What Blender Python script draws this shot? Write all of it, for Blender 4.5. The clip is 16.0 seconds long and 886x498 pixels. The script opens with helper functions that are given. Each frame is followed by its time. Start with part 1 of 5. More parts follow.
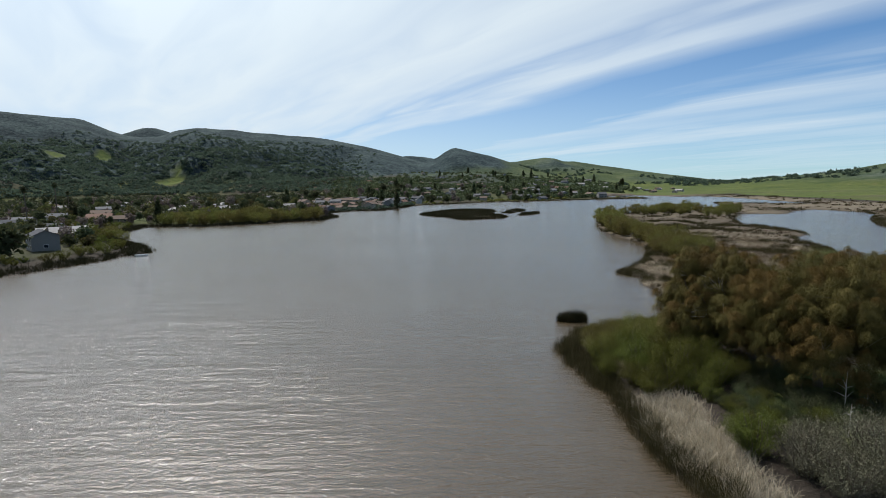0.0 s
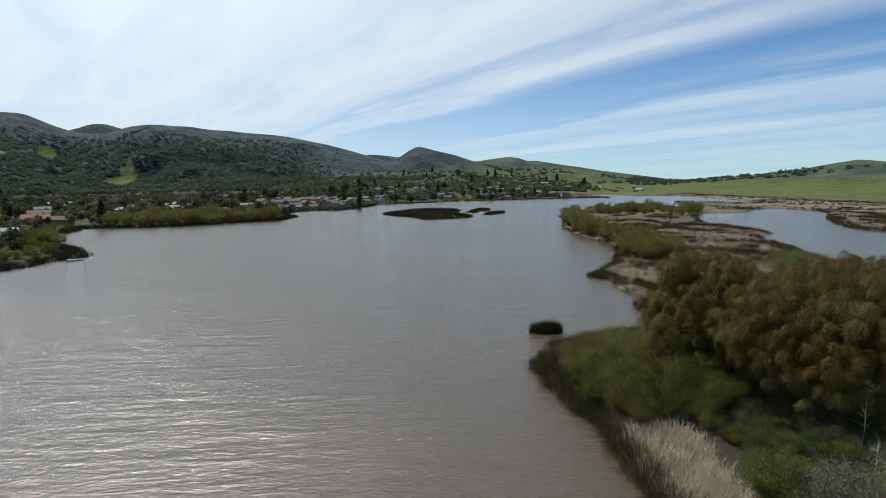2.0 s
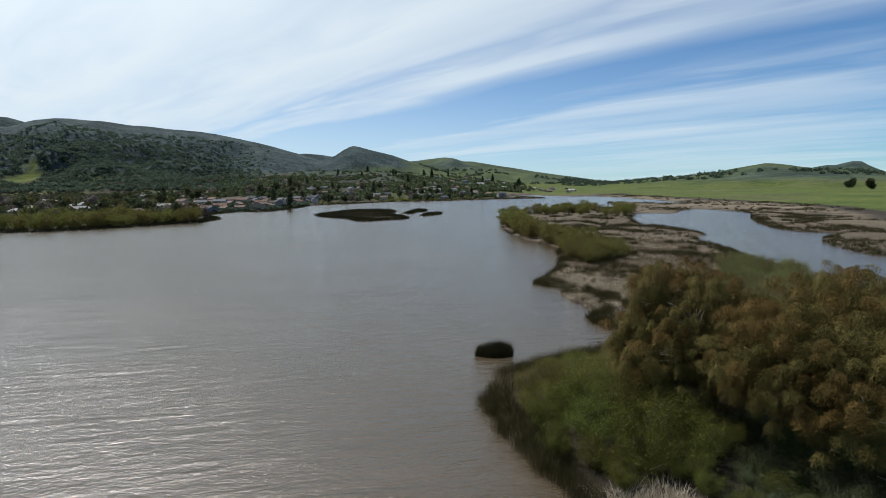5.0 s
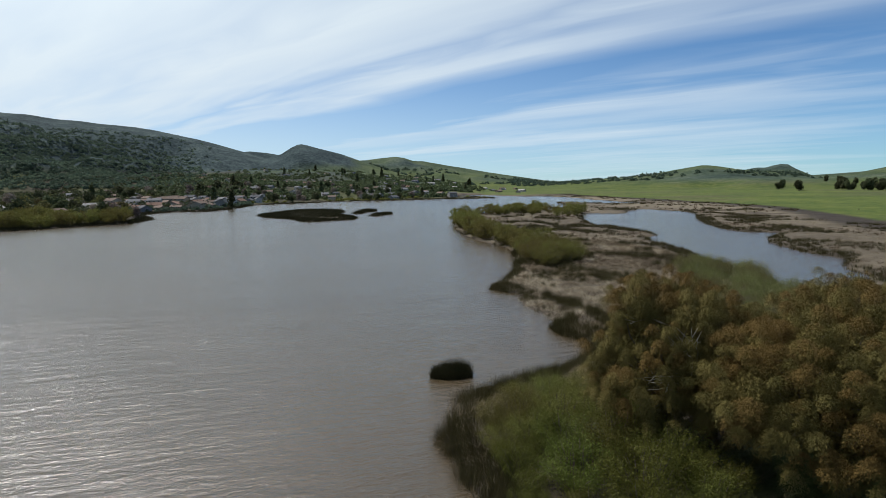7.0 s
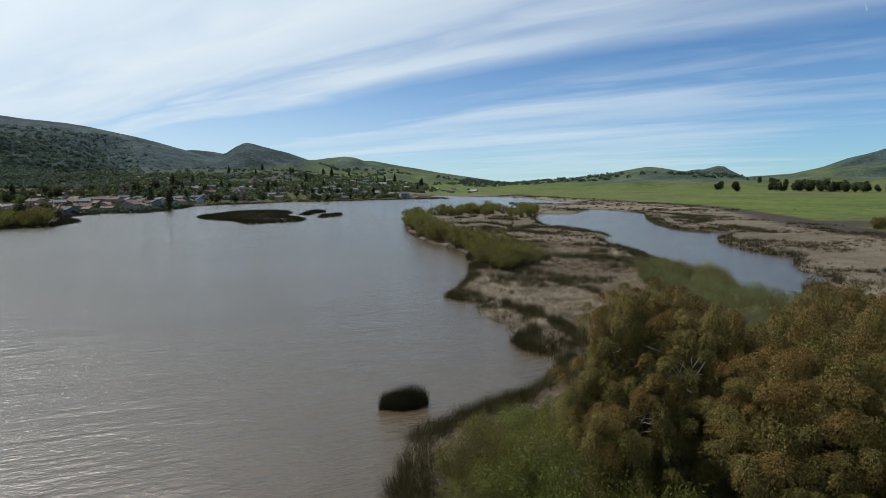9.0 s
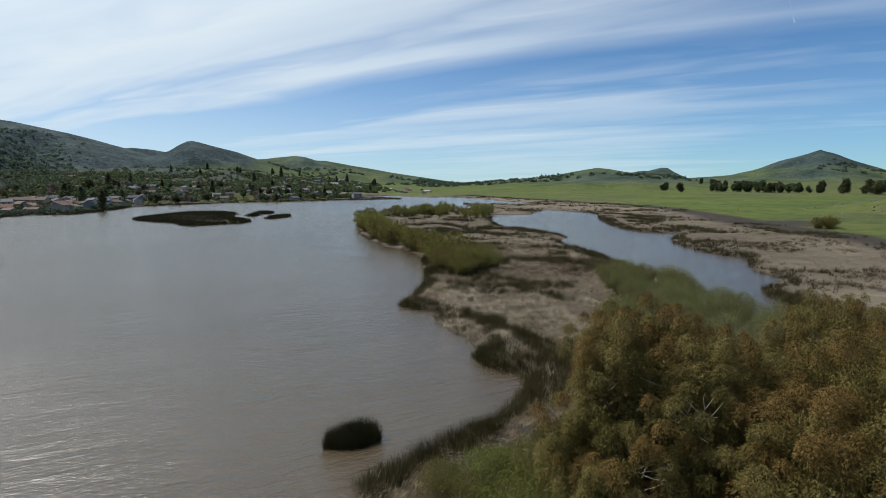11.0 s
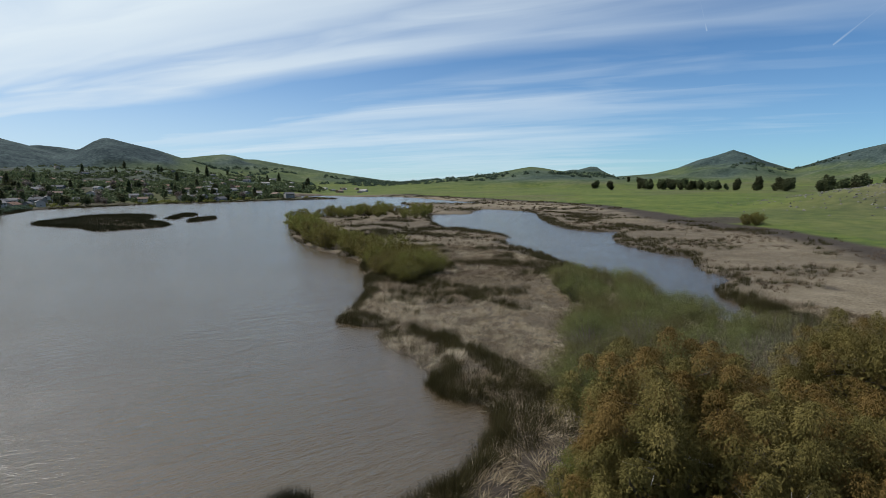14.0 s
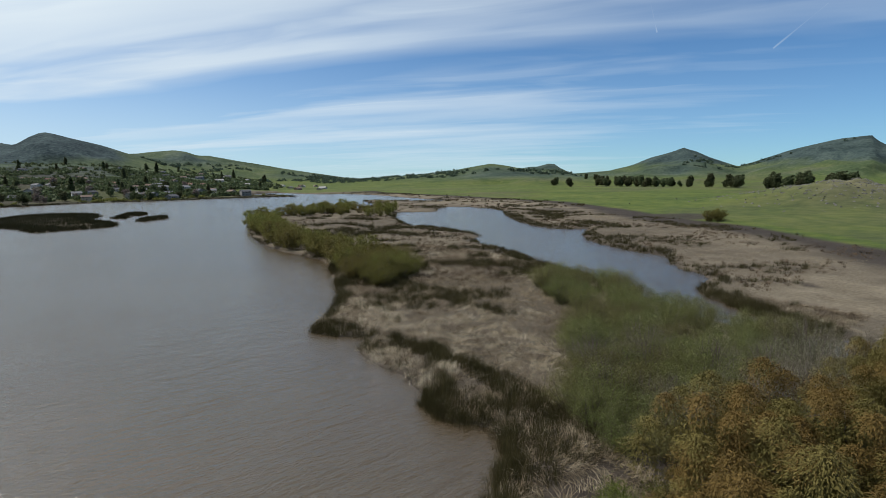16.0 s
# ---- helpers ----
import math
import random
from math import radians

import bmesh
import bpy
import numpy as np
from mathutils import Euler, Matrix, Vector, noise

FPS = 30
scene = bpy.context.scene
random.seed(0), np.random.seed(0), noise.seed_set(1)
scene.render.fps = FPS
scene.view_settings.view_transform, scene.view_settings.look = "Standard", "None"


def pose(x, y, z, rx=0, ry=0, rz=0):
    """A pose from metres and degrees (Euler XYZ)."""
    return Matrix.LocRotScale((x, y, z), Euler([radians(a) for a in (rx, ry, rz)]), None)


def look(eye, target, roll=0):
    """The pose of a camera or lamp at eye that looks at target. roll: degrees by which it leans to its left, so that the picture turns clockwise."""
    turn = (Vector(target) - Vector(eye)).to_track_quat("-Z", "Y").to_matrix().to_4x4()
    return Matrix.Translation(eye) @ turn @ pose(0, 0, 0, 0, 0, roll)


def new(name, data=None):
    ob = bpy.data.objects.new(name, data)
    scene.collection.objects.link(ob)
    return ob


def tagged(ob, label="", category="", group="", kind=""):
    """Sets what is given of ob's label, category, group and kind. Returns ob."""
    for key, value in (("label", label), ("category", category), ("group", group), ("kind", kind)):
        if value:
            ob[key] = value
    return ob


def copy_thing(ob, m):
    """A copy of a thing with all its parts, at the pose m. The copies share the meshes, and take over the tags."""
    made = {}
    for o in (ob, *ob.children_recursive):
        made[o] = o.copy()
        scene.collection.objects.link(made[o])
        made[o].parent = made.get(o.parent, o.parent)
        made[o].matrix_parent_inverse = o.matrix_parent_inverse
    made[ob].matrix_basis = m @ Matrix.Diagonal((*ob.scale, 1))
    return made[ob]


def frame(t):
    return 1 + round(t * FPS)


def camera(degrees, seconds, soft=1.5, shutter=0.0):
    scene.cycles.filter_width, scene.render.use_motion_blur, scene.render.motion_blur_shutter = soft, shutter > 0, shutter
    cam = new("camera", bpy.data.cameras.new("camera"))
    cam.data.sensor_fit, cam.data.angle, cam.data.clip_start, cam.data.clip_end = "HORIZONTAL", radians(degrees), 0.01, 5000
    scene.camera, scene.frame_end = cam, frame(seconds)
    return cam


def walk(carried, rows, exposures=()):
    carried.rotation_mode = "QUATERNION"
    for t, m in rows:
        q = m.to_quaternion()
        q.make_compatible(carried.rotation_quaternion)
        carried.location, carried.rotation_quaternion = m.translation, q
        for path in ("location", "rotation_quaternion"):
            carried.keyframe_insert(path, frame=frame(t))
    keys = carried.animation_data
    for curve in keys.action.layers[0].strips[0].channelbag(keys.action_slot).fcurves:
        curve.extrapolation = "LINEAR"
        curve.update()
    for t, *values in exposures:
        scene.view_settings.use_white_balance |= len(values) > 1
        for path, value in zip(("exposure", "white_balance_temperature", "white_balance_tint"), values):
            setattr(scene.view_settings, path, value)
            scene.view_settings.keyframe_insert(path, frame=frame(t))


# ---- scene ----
cam = camera(79.8, 16.0, soft=0.8)
PATH = [
    (0, (-4.418, -1.448, 23.554), (-4.416, 0.537, 23.309), -1.2),
    (0.5, (-4.27, 0.819, 23.513), (-4.235, 2.803, 23.267), -1.2),
    (1, (-4.169, 3.059, 23.466), (-4.103, 5.043, 23.218), -1.3),
    (1.5, (-4.014, 5.289, 23.427), (-3.914, 7.271, 23.178), -1.2),
    (2, (-3.846, 7.45, 23.406), (-3.711, 9.429, 23.155), -1.1),
    (2.5, (-3.655, 9.475, 23.416), (-3.483, 11.452, 23.164), -1.1),
    (3, (-3.463, 11.45, 23.426), (-3.253, 13.423, 23.174), -1.0),
    (3.5, (-3.197, 13.426, 23.432), (-2.949, 15.394, 23.179), -1.0),
    (4, (-2.859, 15.43, 23.422), (-2.574, 17.393, 23.169), -1.0),
    (6.5, (-0.796, 26.381, 22.986), (-0.289, 28.299, 22.729), -0.5),
    (7, (-0.245, 28.522, 22.952), (0.305, 30.427, 22.695), -0.5),
    (7.5, (0.351, 30.602, 22.895), (0.947, 32.494, 22.638), -0.5),
    (8, (0.997, 32.65, 22.894), (1.636, 34.528, 22.636), -0.4),
    (8.5, (1.624, 34.537, 22.883), (2.305, 36.4, 22.626), -0.4),
    (9, (2.286, 36.333, 22.852), (3.006, 38.181, 22.595), -0.3),
    (11.5, (5.689, 44.897, 22.755), (6.604, 46.657, 22.498), -0.2),
    (12, (6.424, 46.538, 22.756), (7.372, 48.28, 22.498), -0.3),
    (12.5, (7.138, 48.036, 22.752), (8.118, 49.76, 22.494), -0.3),
    (13, (7.72, 49.549, 22.748), (8.733, 51.254, 22.49), -0.3),
    (13.5, (8.273, 51.13, 22.744), (9.32, 52.813, 22.485), -0.3),
    (14, (8.715, 52.689, 22.76), (9.799, 54.35, 22.499), -0.3),
    (14.5, (9.025, 54.275, 22.779), (10.142, 55.912, 22.515), -0.3),
    (15, (9.157, 55.976, 22.78), (10.306, 57.591, 22.513), -0.3),
    (15.5, (9.233, 57.756, 22.777), (10.412, 59.349, 22.508), -0.3),
    (16, (9.232, 59.6, 22.779), (10.438, 61.172, 22.506), -0.3),
]
walk(cam, [(t, look(eye, target, roll)) for t, eye, target, roll in PATH], exposures=[(0, 0.0), (16, 0.0)])

# ---------------------------------------------------------------- world and sun
SUN_AZ, SUN_EL = -42.0, 55.5          # degrees, azimuth clockwise from +Y
STREAK = radians(-35.0)               # direction of the cirrus streaks


def node(nt, kind, **values):
    n = nt.nodes.new(kind)
    for key, value in values.items():
        n.inputs[key].default_value = value
    return n


def link(nt, a, b):
    nt.links.new(a, b)


def math_node(nt, op, a, b=None, clamp=False):
    n = nt.nodes.new("ShaderNodeMath")
    n.operation, n.use_clamp = op, clamp
    for i, v in enumerate((a, b)):
        if v is None:
            continue
        if isinstance(v, (int, float)):
            n.inputs[i].default_value = v
        else:
            nt.links.new(v, n.inputs[i])
    return n.outputs[0]


def ramp(nt, fac, stops):
    n = nt.nodes.new("ShaderNodeValToRGB")
    e = n.color_ramp.elements
    while len(e) < len(stops):
        e.new(0.5)
    for el, (p, c) in zip(e, stops):
        el.position = p
        el.color = (*c, 1) if isinstance(c, tuple) else (c, c, c, 1)
    nt.links.new(fac, n.inputs[0])
    return n.outputs[0]


def mix(nt, fac, a, b, mode="MIX"):
    n = nt.nodes.new("ShaderNodeMix")
    n.data_type, n.blend_type = "RGBA", mode
    for i, v in ((0, fac), (6, a), (7, b)):
        if isinstance(v, (int, float)):
            n.inputs[i].default_value = v
        elif isinstance(v, tuple):
            n.inputs[i].default_value = (*v, 1)
        else:
            nt.links.new(v, n.inputs[i])
    return n.outputs[2]


def noise_tex(nt, vec, scale, detail=4.0, rough=0.55, distort=0.0):
    n = node(nt, "ShaderNodeTexNoise", Scale=scale, Detail=detail, Roughness=rough, Distortion=distort)
    if vec is not None:
        nt.links.new(vec, n.inputs["Vector"])
    return n.outputs["Fac"]


world = bpy.data.worlds.new("sky")
scene.world = world
world.use_nodes = True
wt = world.node_tree
wt.nodes.clear()
sky = wt.nodes.new("ShaderNodeTexSky")
sky.sky_type, sky.sun_disc = "NISHITA", False
sky.sun_elevation, sky.sun_rotation = radians(SUN_EL), radians(SUN_AZ % 360)
sky.altitude, sky.air_density, sky.dust_density, sky.ozone_density = 1500, 1.0, 0.0, 4.0
geo = wt.nodes.new("ShaderNodeTexCoord")
sep = wt.nodes.new("ShaderNodeSeparateXYZ")
link(wt, geo.outputs["Generated"], sep.inputs[0])
up = math_node(wt, "MAXIMUM", sep.outputs[2], 0.0)
den = math_node(wt, "ADD", up, 0.06)
px = math_node(wt, "DIVIDE", sep.outputs[0], den)
py = math_node(wt, "DIVIDE", sep.outputs[1], den)
# along and across the streaks
al = math_node(wt, "ADD", math_node(wt, "MULTIPLY", px, math.sin(STREAK)), math_node(wt, "MULTIPLY", py, math.cos(STREAK)))
ac = math_node(wt, "SUBTRACT", math_node(wt, "MULTIPLY", px, math.cos(STREAK)), math_node(wt, "MULTIPLY", py, math.sin(STREAK)))


def cloud_layer(sa, sc, scale, detail, distort, off):
    c = wt.nodes.new("ShaderNodeCombineXYZ")
    link(wt, math_node(wt, "MULTIPLY", al, sa), c.inputs[0])
    link(wt, math_node(wt, "ADD", math_node(wt, "MULTIPLY", ac, sc), off), c.inputs[1])
    return noise_tex(wt, c.outputs[0], scale, detail, 0.47, distort)


broad = cloud_layer(0.16, 0.45, 1.0, 4.0, 0.9, 2.7)
streaks = cloud_layer(0.14, 0.7, 1.2, 4.0, 1.0, 5.1)
fine = cloud_layer(0.45, 1.5, 1.6, 6.0, 1.2, 1.3)
# long bands of cirrus with a blue lane between them, frayed by the noise
lane = math_node(wt, "ADD", ac, math_node(wt, "MULTIPLY", math_node(wt, "SUBTRACT", broad, 0.5), 2.3))
lane = math_node(wt, "ADD", lane, math_node(wt, "MULTIPLY", math_node(wt, "SUBTRACT", fine, 0.5), 0.45))
band = ramp(wt, math_node(wt, "ADD", math_node(wt, "MULTIPLY", lane, 0.1), 0.1),
            [(0.0, 0.93), (0.10, 0.84), (0.18, 0.97), (0.24, 0.86), (0.285, 0.97), (0.325, 0.80), (0.347, 0.46), (0.375, 0.74),
             (0.415, 0.82), (0.435, 0.54), (0.475, 0.20), (0.545, 0.24), (0.60, 0.66), (0.68, 0.44), (0.76, 0.66), (0.9, 0.5)])
reach = ramp(wt, math_node(wt, "ADD", math_node(wt, "MULTIPLY", al, 0.1), 0.3), [(0.10, 0.20), (0.28, 0.38), (0.42, 0.85), (0.55, 1.0)])
dens = math_node(wt, "ADD", math_node(wt, "MULTIPLY", band, reach), math_node(wt, "MULTIPLY", math_node(wt, "SUBTRACT", streaks, 0.5), 0.62))
cover = math_node(wt, "ADD", dens, math_node(wt, "MULTIPLY", math_node(wt, "SUBTRACT", fine, 0.5), 0.34), clamp=True)
low = ramp(wt, up, [(0.0, 0.90), (0.07, 0.72), (0.16, 0.38), (0.30, 0.0)])
low = math_node(wt, "MULTIPLY", low, math_node(wt, "SUBTRACT", 0.78, math_node(wt, "MULTIPLY", sep.outputs[0], 0.55), clamp=True))
cover = math_node(wt, "MAXIMUM", cover, low)
clear_sky = mix(wt, 1.0, sky.outputs[0], (0.36, 0.72, 0.95), "MULTIPLY")
_az, _el = radians(SUN_AZ), radians(SUN_EL)
sun_dir = Vector((math.sin(_az) * math.cos(_el), math.cos(_az) * math.cos(_el), math.sin(_el)))


def vec_node(op, a, b_=None):
    n = wt.nodes.new("ShaderNodeVectorMath")
    n.operation = op
    for i, v in enumerate((a, b_)):
        if v is None:
            continue
        if isinstance(v, (tuple, Vector)):
            n.inputs[i].default_value = tuple(v)
        else:
            wt.links.new(v, n.inputs[i])
    return n


# thin cloud glows round the sun
near = math_node(wt, "MAXIMUM", vec_node("DOT_PRODUCT", geo.outputs["Generated"], sun_dir).outputs["Value"], 0.0)
glow = math_node(wt, "ADD", math_node(wt, "MULTIPLY", math_node(wt, "POWER", near, 7.0), 1.1), 0.92)


def sky_way(az, el):
    a, e = radians(az), radians(el)
    return Vector((math.sin(a) * math.cos(e), math.cos(a) * math.cos(e), math.sin(e)))


def trail(a, c, width, most):
    """A vapour trail between two ways in the sky."""
    d = c - a
    off = vec_node("SUBTRACT", geo.outputs["Generated"], a).outputs[0]
    t = math_node(wt, "MULTIPLY", vec_node("DOT_PRODUCT", off, d).outputs["Value"], 1 / d.length_squared, clamp=True)
    sc = vec_node("SCALE", d)
    link(wt, t, sc.inputs["Scale"])
    gap = vec_node("LENGTH", vec_node("SUBTRACT", off, sc.outputs[0]).outputs[0]).outputs["Value"]
    return ramp(wt, math_node(wt, "DIVIDE", gap, width), [(0.0, most), (0.5, most * 0.4), (1.0, 0.0)])


cover = math_node(wt, "MAXIMUM", cover, trail(sky_way(57.3, 18.5), sky_way(58.7, 13.4), 0.0035, 0.42))
cover = math_node(wt, "MAXIMUM", cover, trail(sky_way(68.5, 11.0), sky_way(72.2, 14.0), 0.003, 0.36))
cloudcol = vec_node("SCALE", (7.25, 8.3, 9.1))
link(wt, glow, cloudcol.inputs["Scale"])
skycol = mix(wt, cover, clear_sky, cloudcol.outputs[0])
bg = node(wt, "ShaderNodeBackground", Strength=0.105)
link(wt, skycol, bg.inputs[0])
wo = wt.nodes.new("ShaderNodeOutputWorld")
link(wt, bg.outputs[0], wo.inputs[0])

sun = new("sun", bpy.data.lights.new("sun", "SUN"))
sun.data.energy, sun.data.angle, sun.data.color = 4.8, radians(0.6), (0.97, 0.95, 0.92)
sun.matrix_world = look(sun_dir * 100, (0, 0, 0))


# ---------------------------------------------------------------- materials
def material(name, rough=0.8, spec=0.3):
    m = bpy.data.materials.new(name)
    m.use_nodes = True
    nt = m.node_tree
    b = nt.nodes["Principled BSDF"]
    b.inputs["Roughness"].default_value = rough
    b.inputs["Specular IOR Level"].default_value = spec
    return m, nt, b


def bump(nt, b, height, strength=0.3, distance=0.05):
    n = node(nt, "ShaderNodeBump", Strength=strength, Distance=distance)
    link(nt, height, n.inputs["Height"])
    link(nt, n.outputs[0], b.inputs["Normal"])
    return n


def position(nt, scale=(1, 1, 1), turn=0.0):
    g = nt.nodes.new("ShaderNodeNewGeometry")
    m = nt.nodes.new("ShaderNodeMapping")
    m.inputs["Scale"].default_value = scale
    m.inputs["Rotation"].default_value = (0, 0, radians(turn))
    link(nt, g.outputs["Position"], m.inputs[0])
    return m.outputs[0]


def object_coord(nt):
    return nt.nodes.new("ShaderNodeTexCoord").outputs["Object"]


def surface(name, dark, light, scale=1.0, rough=0.8, spec=0.25, bump_by=0.3, vary=0.0, metal=0.0):
    """A plain material with grain at two scales, and a shift from thing to thing."""
    m, nt, b = material(name, rough, spec)
    co = object_coord(nt)
    big = noise_tex(nt, co, 0.6 * scale, 3)
    small = noise_tex(nt, co, 9 * scale, 5, 0.65)
    f = math_node(nt, "ADD", math_node(nt, "MULTIPLY", big, 0.5), math_node(nt, "MULTIPLY", small, 0.5))
    col = ramp(nt, f, [(0.3, dark), (0.7, light)])
    if vary:
        info = nt.nodes.new("ShaderNodeObjectInfo")
        hsv = node(nt, "ShaderNodeHueSaturation")
        link(nt, math_node(nt, "ADD", math_node(nt, "MULTIPLY", info.outputs["Random"], 2 * vary), 1 - vary), hsv.inputs["Value"])
        link(nt, col, hsv.inputs["Color"])
        col = hsv.outputs[0]
    link(nt, col, b.inputs["Base Color"])
    b.inputs["Metallic"].default_value = metal
    bump(nt, b, small, bump_by, 0.02)
    return m


def blade_material(name, stops, rough=0.6, thin=0.25, by_thing=0.0, speck=0.42):
    """Leaves, stems and reeds: a colour for each blade, some light through it."""
    m, nt, b = material(name, max(rough, 0.7), 0.08)
    g = nt.nodes.new("ShaderNodeNewGeometry")
    f = g.outputs["Random Per Island"]
    patch = math_node(nt, "ADD", math_node(nt, "MULTIPLY", noise_tex(nt, g.outputs["Position"], 0.30, 3), 0.5),
                      math_node(nt, "MULTIPLY", noise_tex(nt, g.outputs["Position"], 1.1, 2), 0.5))
    f2 = math_node(nt, "ADD", math_node(nt, "MULTIPLY", f, speck), math_node(nt, "MULTIPLY", math_node(nt, "SUBTRACT", patch, 0.16 + 0.33 * speck), 1.5), clamp=True)
    col = ramp(nt, f2, stops)
    if by_thing:
        info = nt.nodes.new("ShaderNodeObjectInfo")
        hsv = node(nt, "ShaderNodeHueSaturation")
        r = info.outputs["Random"]
        link(nt, math_node(nt, "ADD", math_node(nt, "MULTIPLY", r, 0.055), 0.452), hsv.inputs["Hue"])
        link(nt, math_node(nt, "ADD", math_node(nt, "MULTIPLY", r, 2 * by_thing), 1 - by_thing), hsv.inputs["Value"])
        link(nt, col, hsv.inputs["Color"])
        col = hsv.outputs[0]
    link(nt, col, b.inputs["Base Color"])
    tr = nt.nodes.new("ShaderNodeBsdfTranslucent")
    link(nt, col, tr.inputs["Color"])
    ms = node(nt, "ShaderNodeMixShader", Fac=thin)
    link(nt, b.outputs[0], ms.inputs[1])
    link(nt, tr.outputs[0], ms.inputs[2])
    link(nt, ms.outputs[0], nt.nodes["Material Output"].inputs["Surface"])
    return m


# muddy lake water with wind ripples, crests along X
m_water, nt, b = material("muddy_water", 0.255, 0.5)
b.inputs["IOR"].default_value = 1.42
b.inputs["Coat Weight"].default_value, b.inputs["Coat Roughness"].default_value, b.inputs["Coat IOR"].default_value = 0.52, 0.065, 1.40
mud = noise_tex(nt, position(nt, (0.010, 0.016, 1)), 1.0, 4)
link(nt, ramp(nt, mud, [(0.3, (0.050, 0.034, 0.017)), (0.7, (0.070, 0.050, 0.026))]), b.inputs["Base Color"])
rip = math_node(nt, "ADD", math_node(nt, "MULTIPLY", noise_tex(nt, position(nt, (0.20, 0.82, 1), 6), 1.0, 2, 0.45, 0.45), 0.60),
                math_node(nt, "MULTIPLY", noise_tex(nt, position(nt, (0.42, 1.4, 1), -10), 1.0, 2, 0.5, 0.45), 0.36))
chop = noise_tex(nt, position(nt, (1.9, 3.4, 1), 3), 1.0, 4, 0.6, 0.3)
gust = noise_tex(nt, position(nt, (0.012, 0.03, 1)), 1.0, 3)
h = math_node(nt, "ADD", math_node(nt, "MULTIPLY", rip, 0.56), math_node(nt, "MULTIPLY", chop, 0.23))
long_ = noise_tex(nt, position(nt, (0.07, 0.27, 1), 4), 1.0, 3, 0.5, 0.5)
h = math_node(nt, "ADD", h, math_node(nt, "MULTIPLY", long_, 0.56))
h = math_node(nt, "MULTIPLY", h, math_node(nt, "ADD", math_node(nt, "MULTIPLY", gust, 0.9), 0.55))
link(nt, bump(nt, b, h, 1.0, 0.50).outputs[0], b.inputs["Coat Normal"])

# ground: cover attribute gives grass, haze-tinted brush, dry marsh and mud
m_ground, nt, b = material("ground_cover", 0.95, 0.1)
att = nt.nodes.new("ShaderNodeAttribute")
att.attribute_name = "cover"
cs = nt.nodes.new("ShaderNodeSeparateColor")
link(nt, att.outputs["Color"], cs.inputs[0])
wpos = position(nt)
n_big, n_mid, n_small = noise_tex(nt, wpos, 0.012, 5), noise_tex(nt, wpos, 0.11, 5), noise_tex(nt, wpos, 1.7, 6, 0.65)
n2 = math_node(nt, "ADD", math_node(nt, "MULTIPLY", n_big, 0.5), math_node(nt, "MULTIPLY", n_mid, 0.5))
n3 = math_node(nt, "ADD", math_node(nt, "MULTIPLY", n_mid, 0.45), math_node(nt, "MULTIPLY", n_small, 0.55))
mudcol = ramp(nt, n3, [(0.3, (0.022, 0.018, 0.014)), (0.7, (0.060, 0.048, 0.038))])
grass = ramp(nt, n2, [(0.32, (0.036, 0.052, 0.016)), (0.46, (0.062, 0.086, 0.019)), (0.58, (0.094, 0.110, 0.026)), (0.70, (0.130, 0.118, 0.052))])
# brush is blued and lifted: the haze of distance is painted into it
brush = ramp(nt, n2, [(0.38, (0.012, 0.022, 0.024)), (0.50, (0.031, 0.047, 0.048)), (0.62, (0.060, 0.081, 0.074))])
dry = ramp(nt, n3, [(0.30, (0.062, 0.049, 0.032)), (0.48, (0.145, 0.118, 0.080)), (0.68, (0.235, 0.195, 0.137))])
col = mix(nt, cs.outputs[2], mudcol, dry)
col = mix(nt, cs.outputs[0], col, grass)
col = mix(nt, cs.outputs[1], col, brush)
link(nt, col, b.inputs["Base Color"])
lumps = math_node(nt, "MULTIPLY", noise_tex(nt, wpos, 0.05, 5, 0.6), math_node(nt, "MULTIPLY", cs.outputs[1], 22.0))
bump(nt, b, math_node(nt, "ADD", lumps, math_node(nt, "ADD", n_small, math_node(nt, "MULTIPLY", n_mid, 3.0))), 0.7, 0.5)

m_tan = blade_material("dead_reed", [(0.0, (0.062, 0.046, 0.029)), (0.45, (0.165, 0.126, 0.078)), (1.0, (0.39, 0.33, 0.235))], 0.75, 0.12)
m_straw = blade_material("straw_reed", [(0.0, (0.170, 0.138, 0.092)), (0.45, (0.37, 0.312, 0.220)), (1.0, (0.62, 0.55, 0.42))], 0.75, 0.2)
m_tule = blade_material("tule_reed", [(0.0, (0.022, 0.021, 0.008)), (0.5, (0.050, 0.045, 0.017)), (0.82, (0.095, 0.076, 0.035)), (1.0, (0.21, 0.165, 0.10))], 0.65, 0.2)
m_green_tule = blade_material("green_tule", [(0.0, (0.013, 0.014, 0.007)), (0.5, (0.029, 0.029, 0.012)), (1.0, (0.066, 0.056, 0.028))], 0.65, 0.15)
m_russet = blade_material("russet_reed", [(0.0, (0.035, 0.025, 0.015)), (0.5, (0.078, 0.054, 0.033)), (1.0, (0.16, 0.115, 0.075))], 0.7, 0.15)
m_willow = blade_material("willow_leaf", [(0.0, (0.074, 0.080, 0.019)), (0.5, (0.128, 0.134, 0.034)), (1.0, (0.200, 0.198, 0.060))], 0.55, 0.4, 0.14, 0.25)
m_sallow = blade_material("sallow_leaf", [(0.0, (0.074, 0.083, 0.027)), (0.5, (0.128, 0.139, 0.048)), (1.0, (0.200, 0.205, 0.086))], 0.55, 0.4, 0.14, 0.25)
m_coyote = blade_material("shrub_leaf", [(0.0, (0.050, 0.062, 0.013)), (0.5, (0.086, 0.100, 0.021)), (1.0, (0.146, 0.152, 0.038))], 0.55, 0.36, 0.28, 0.25)
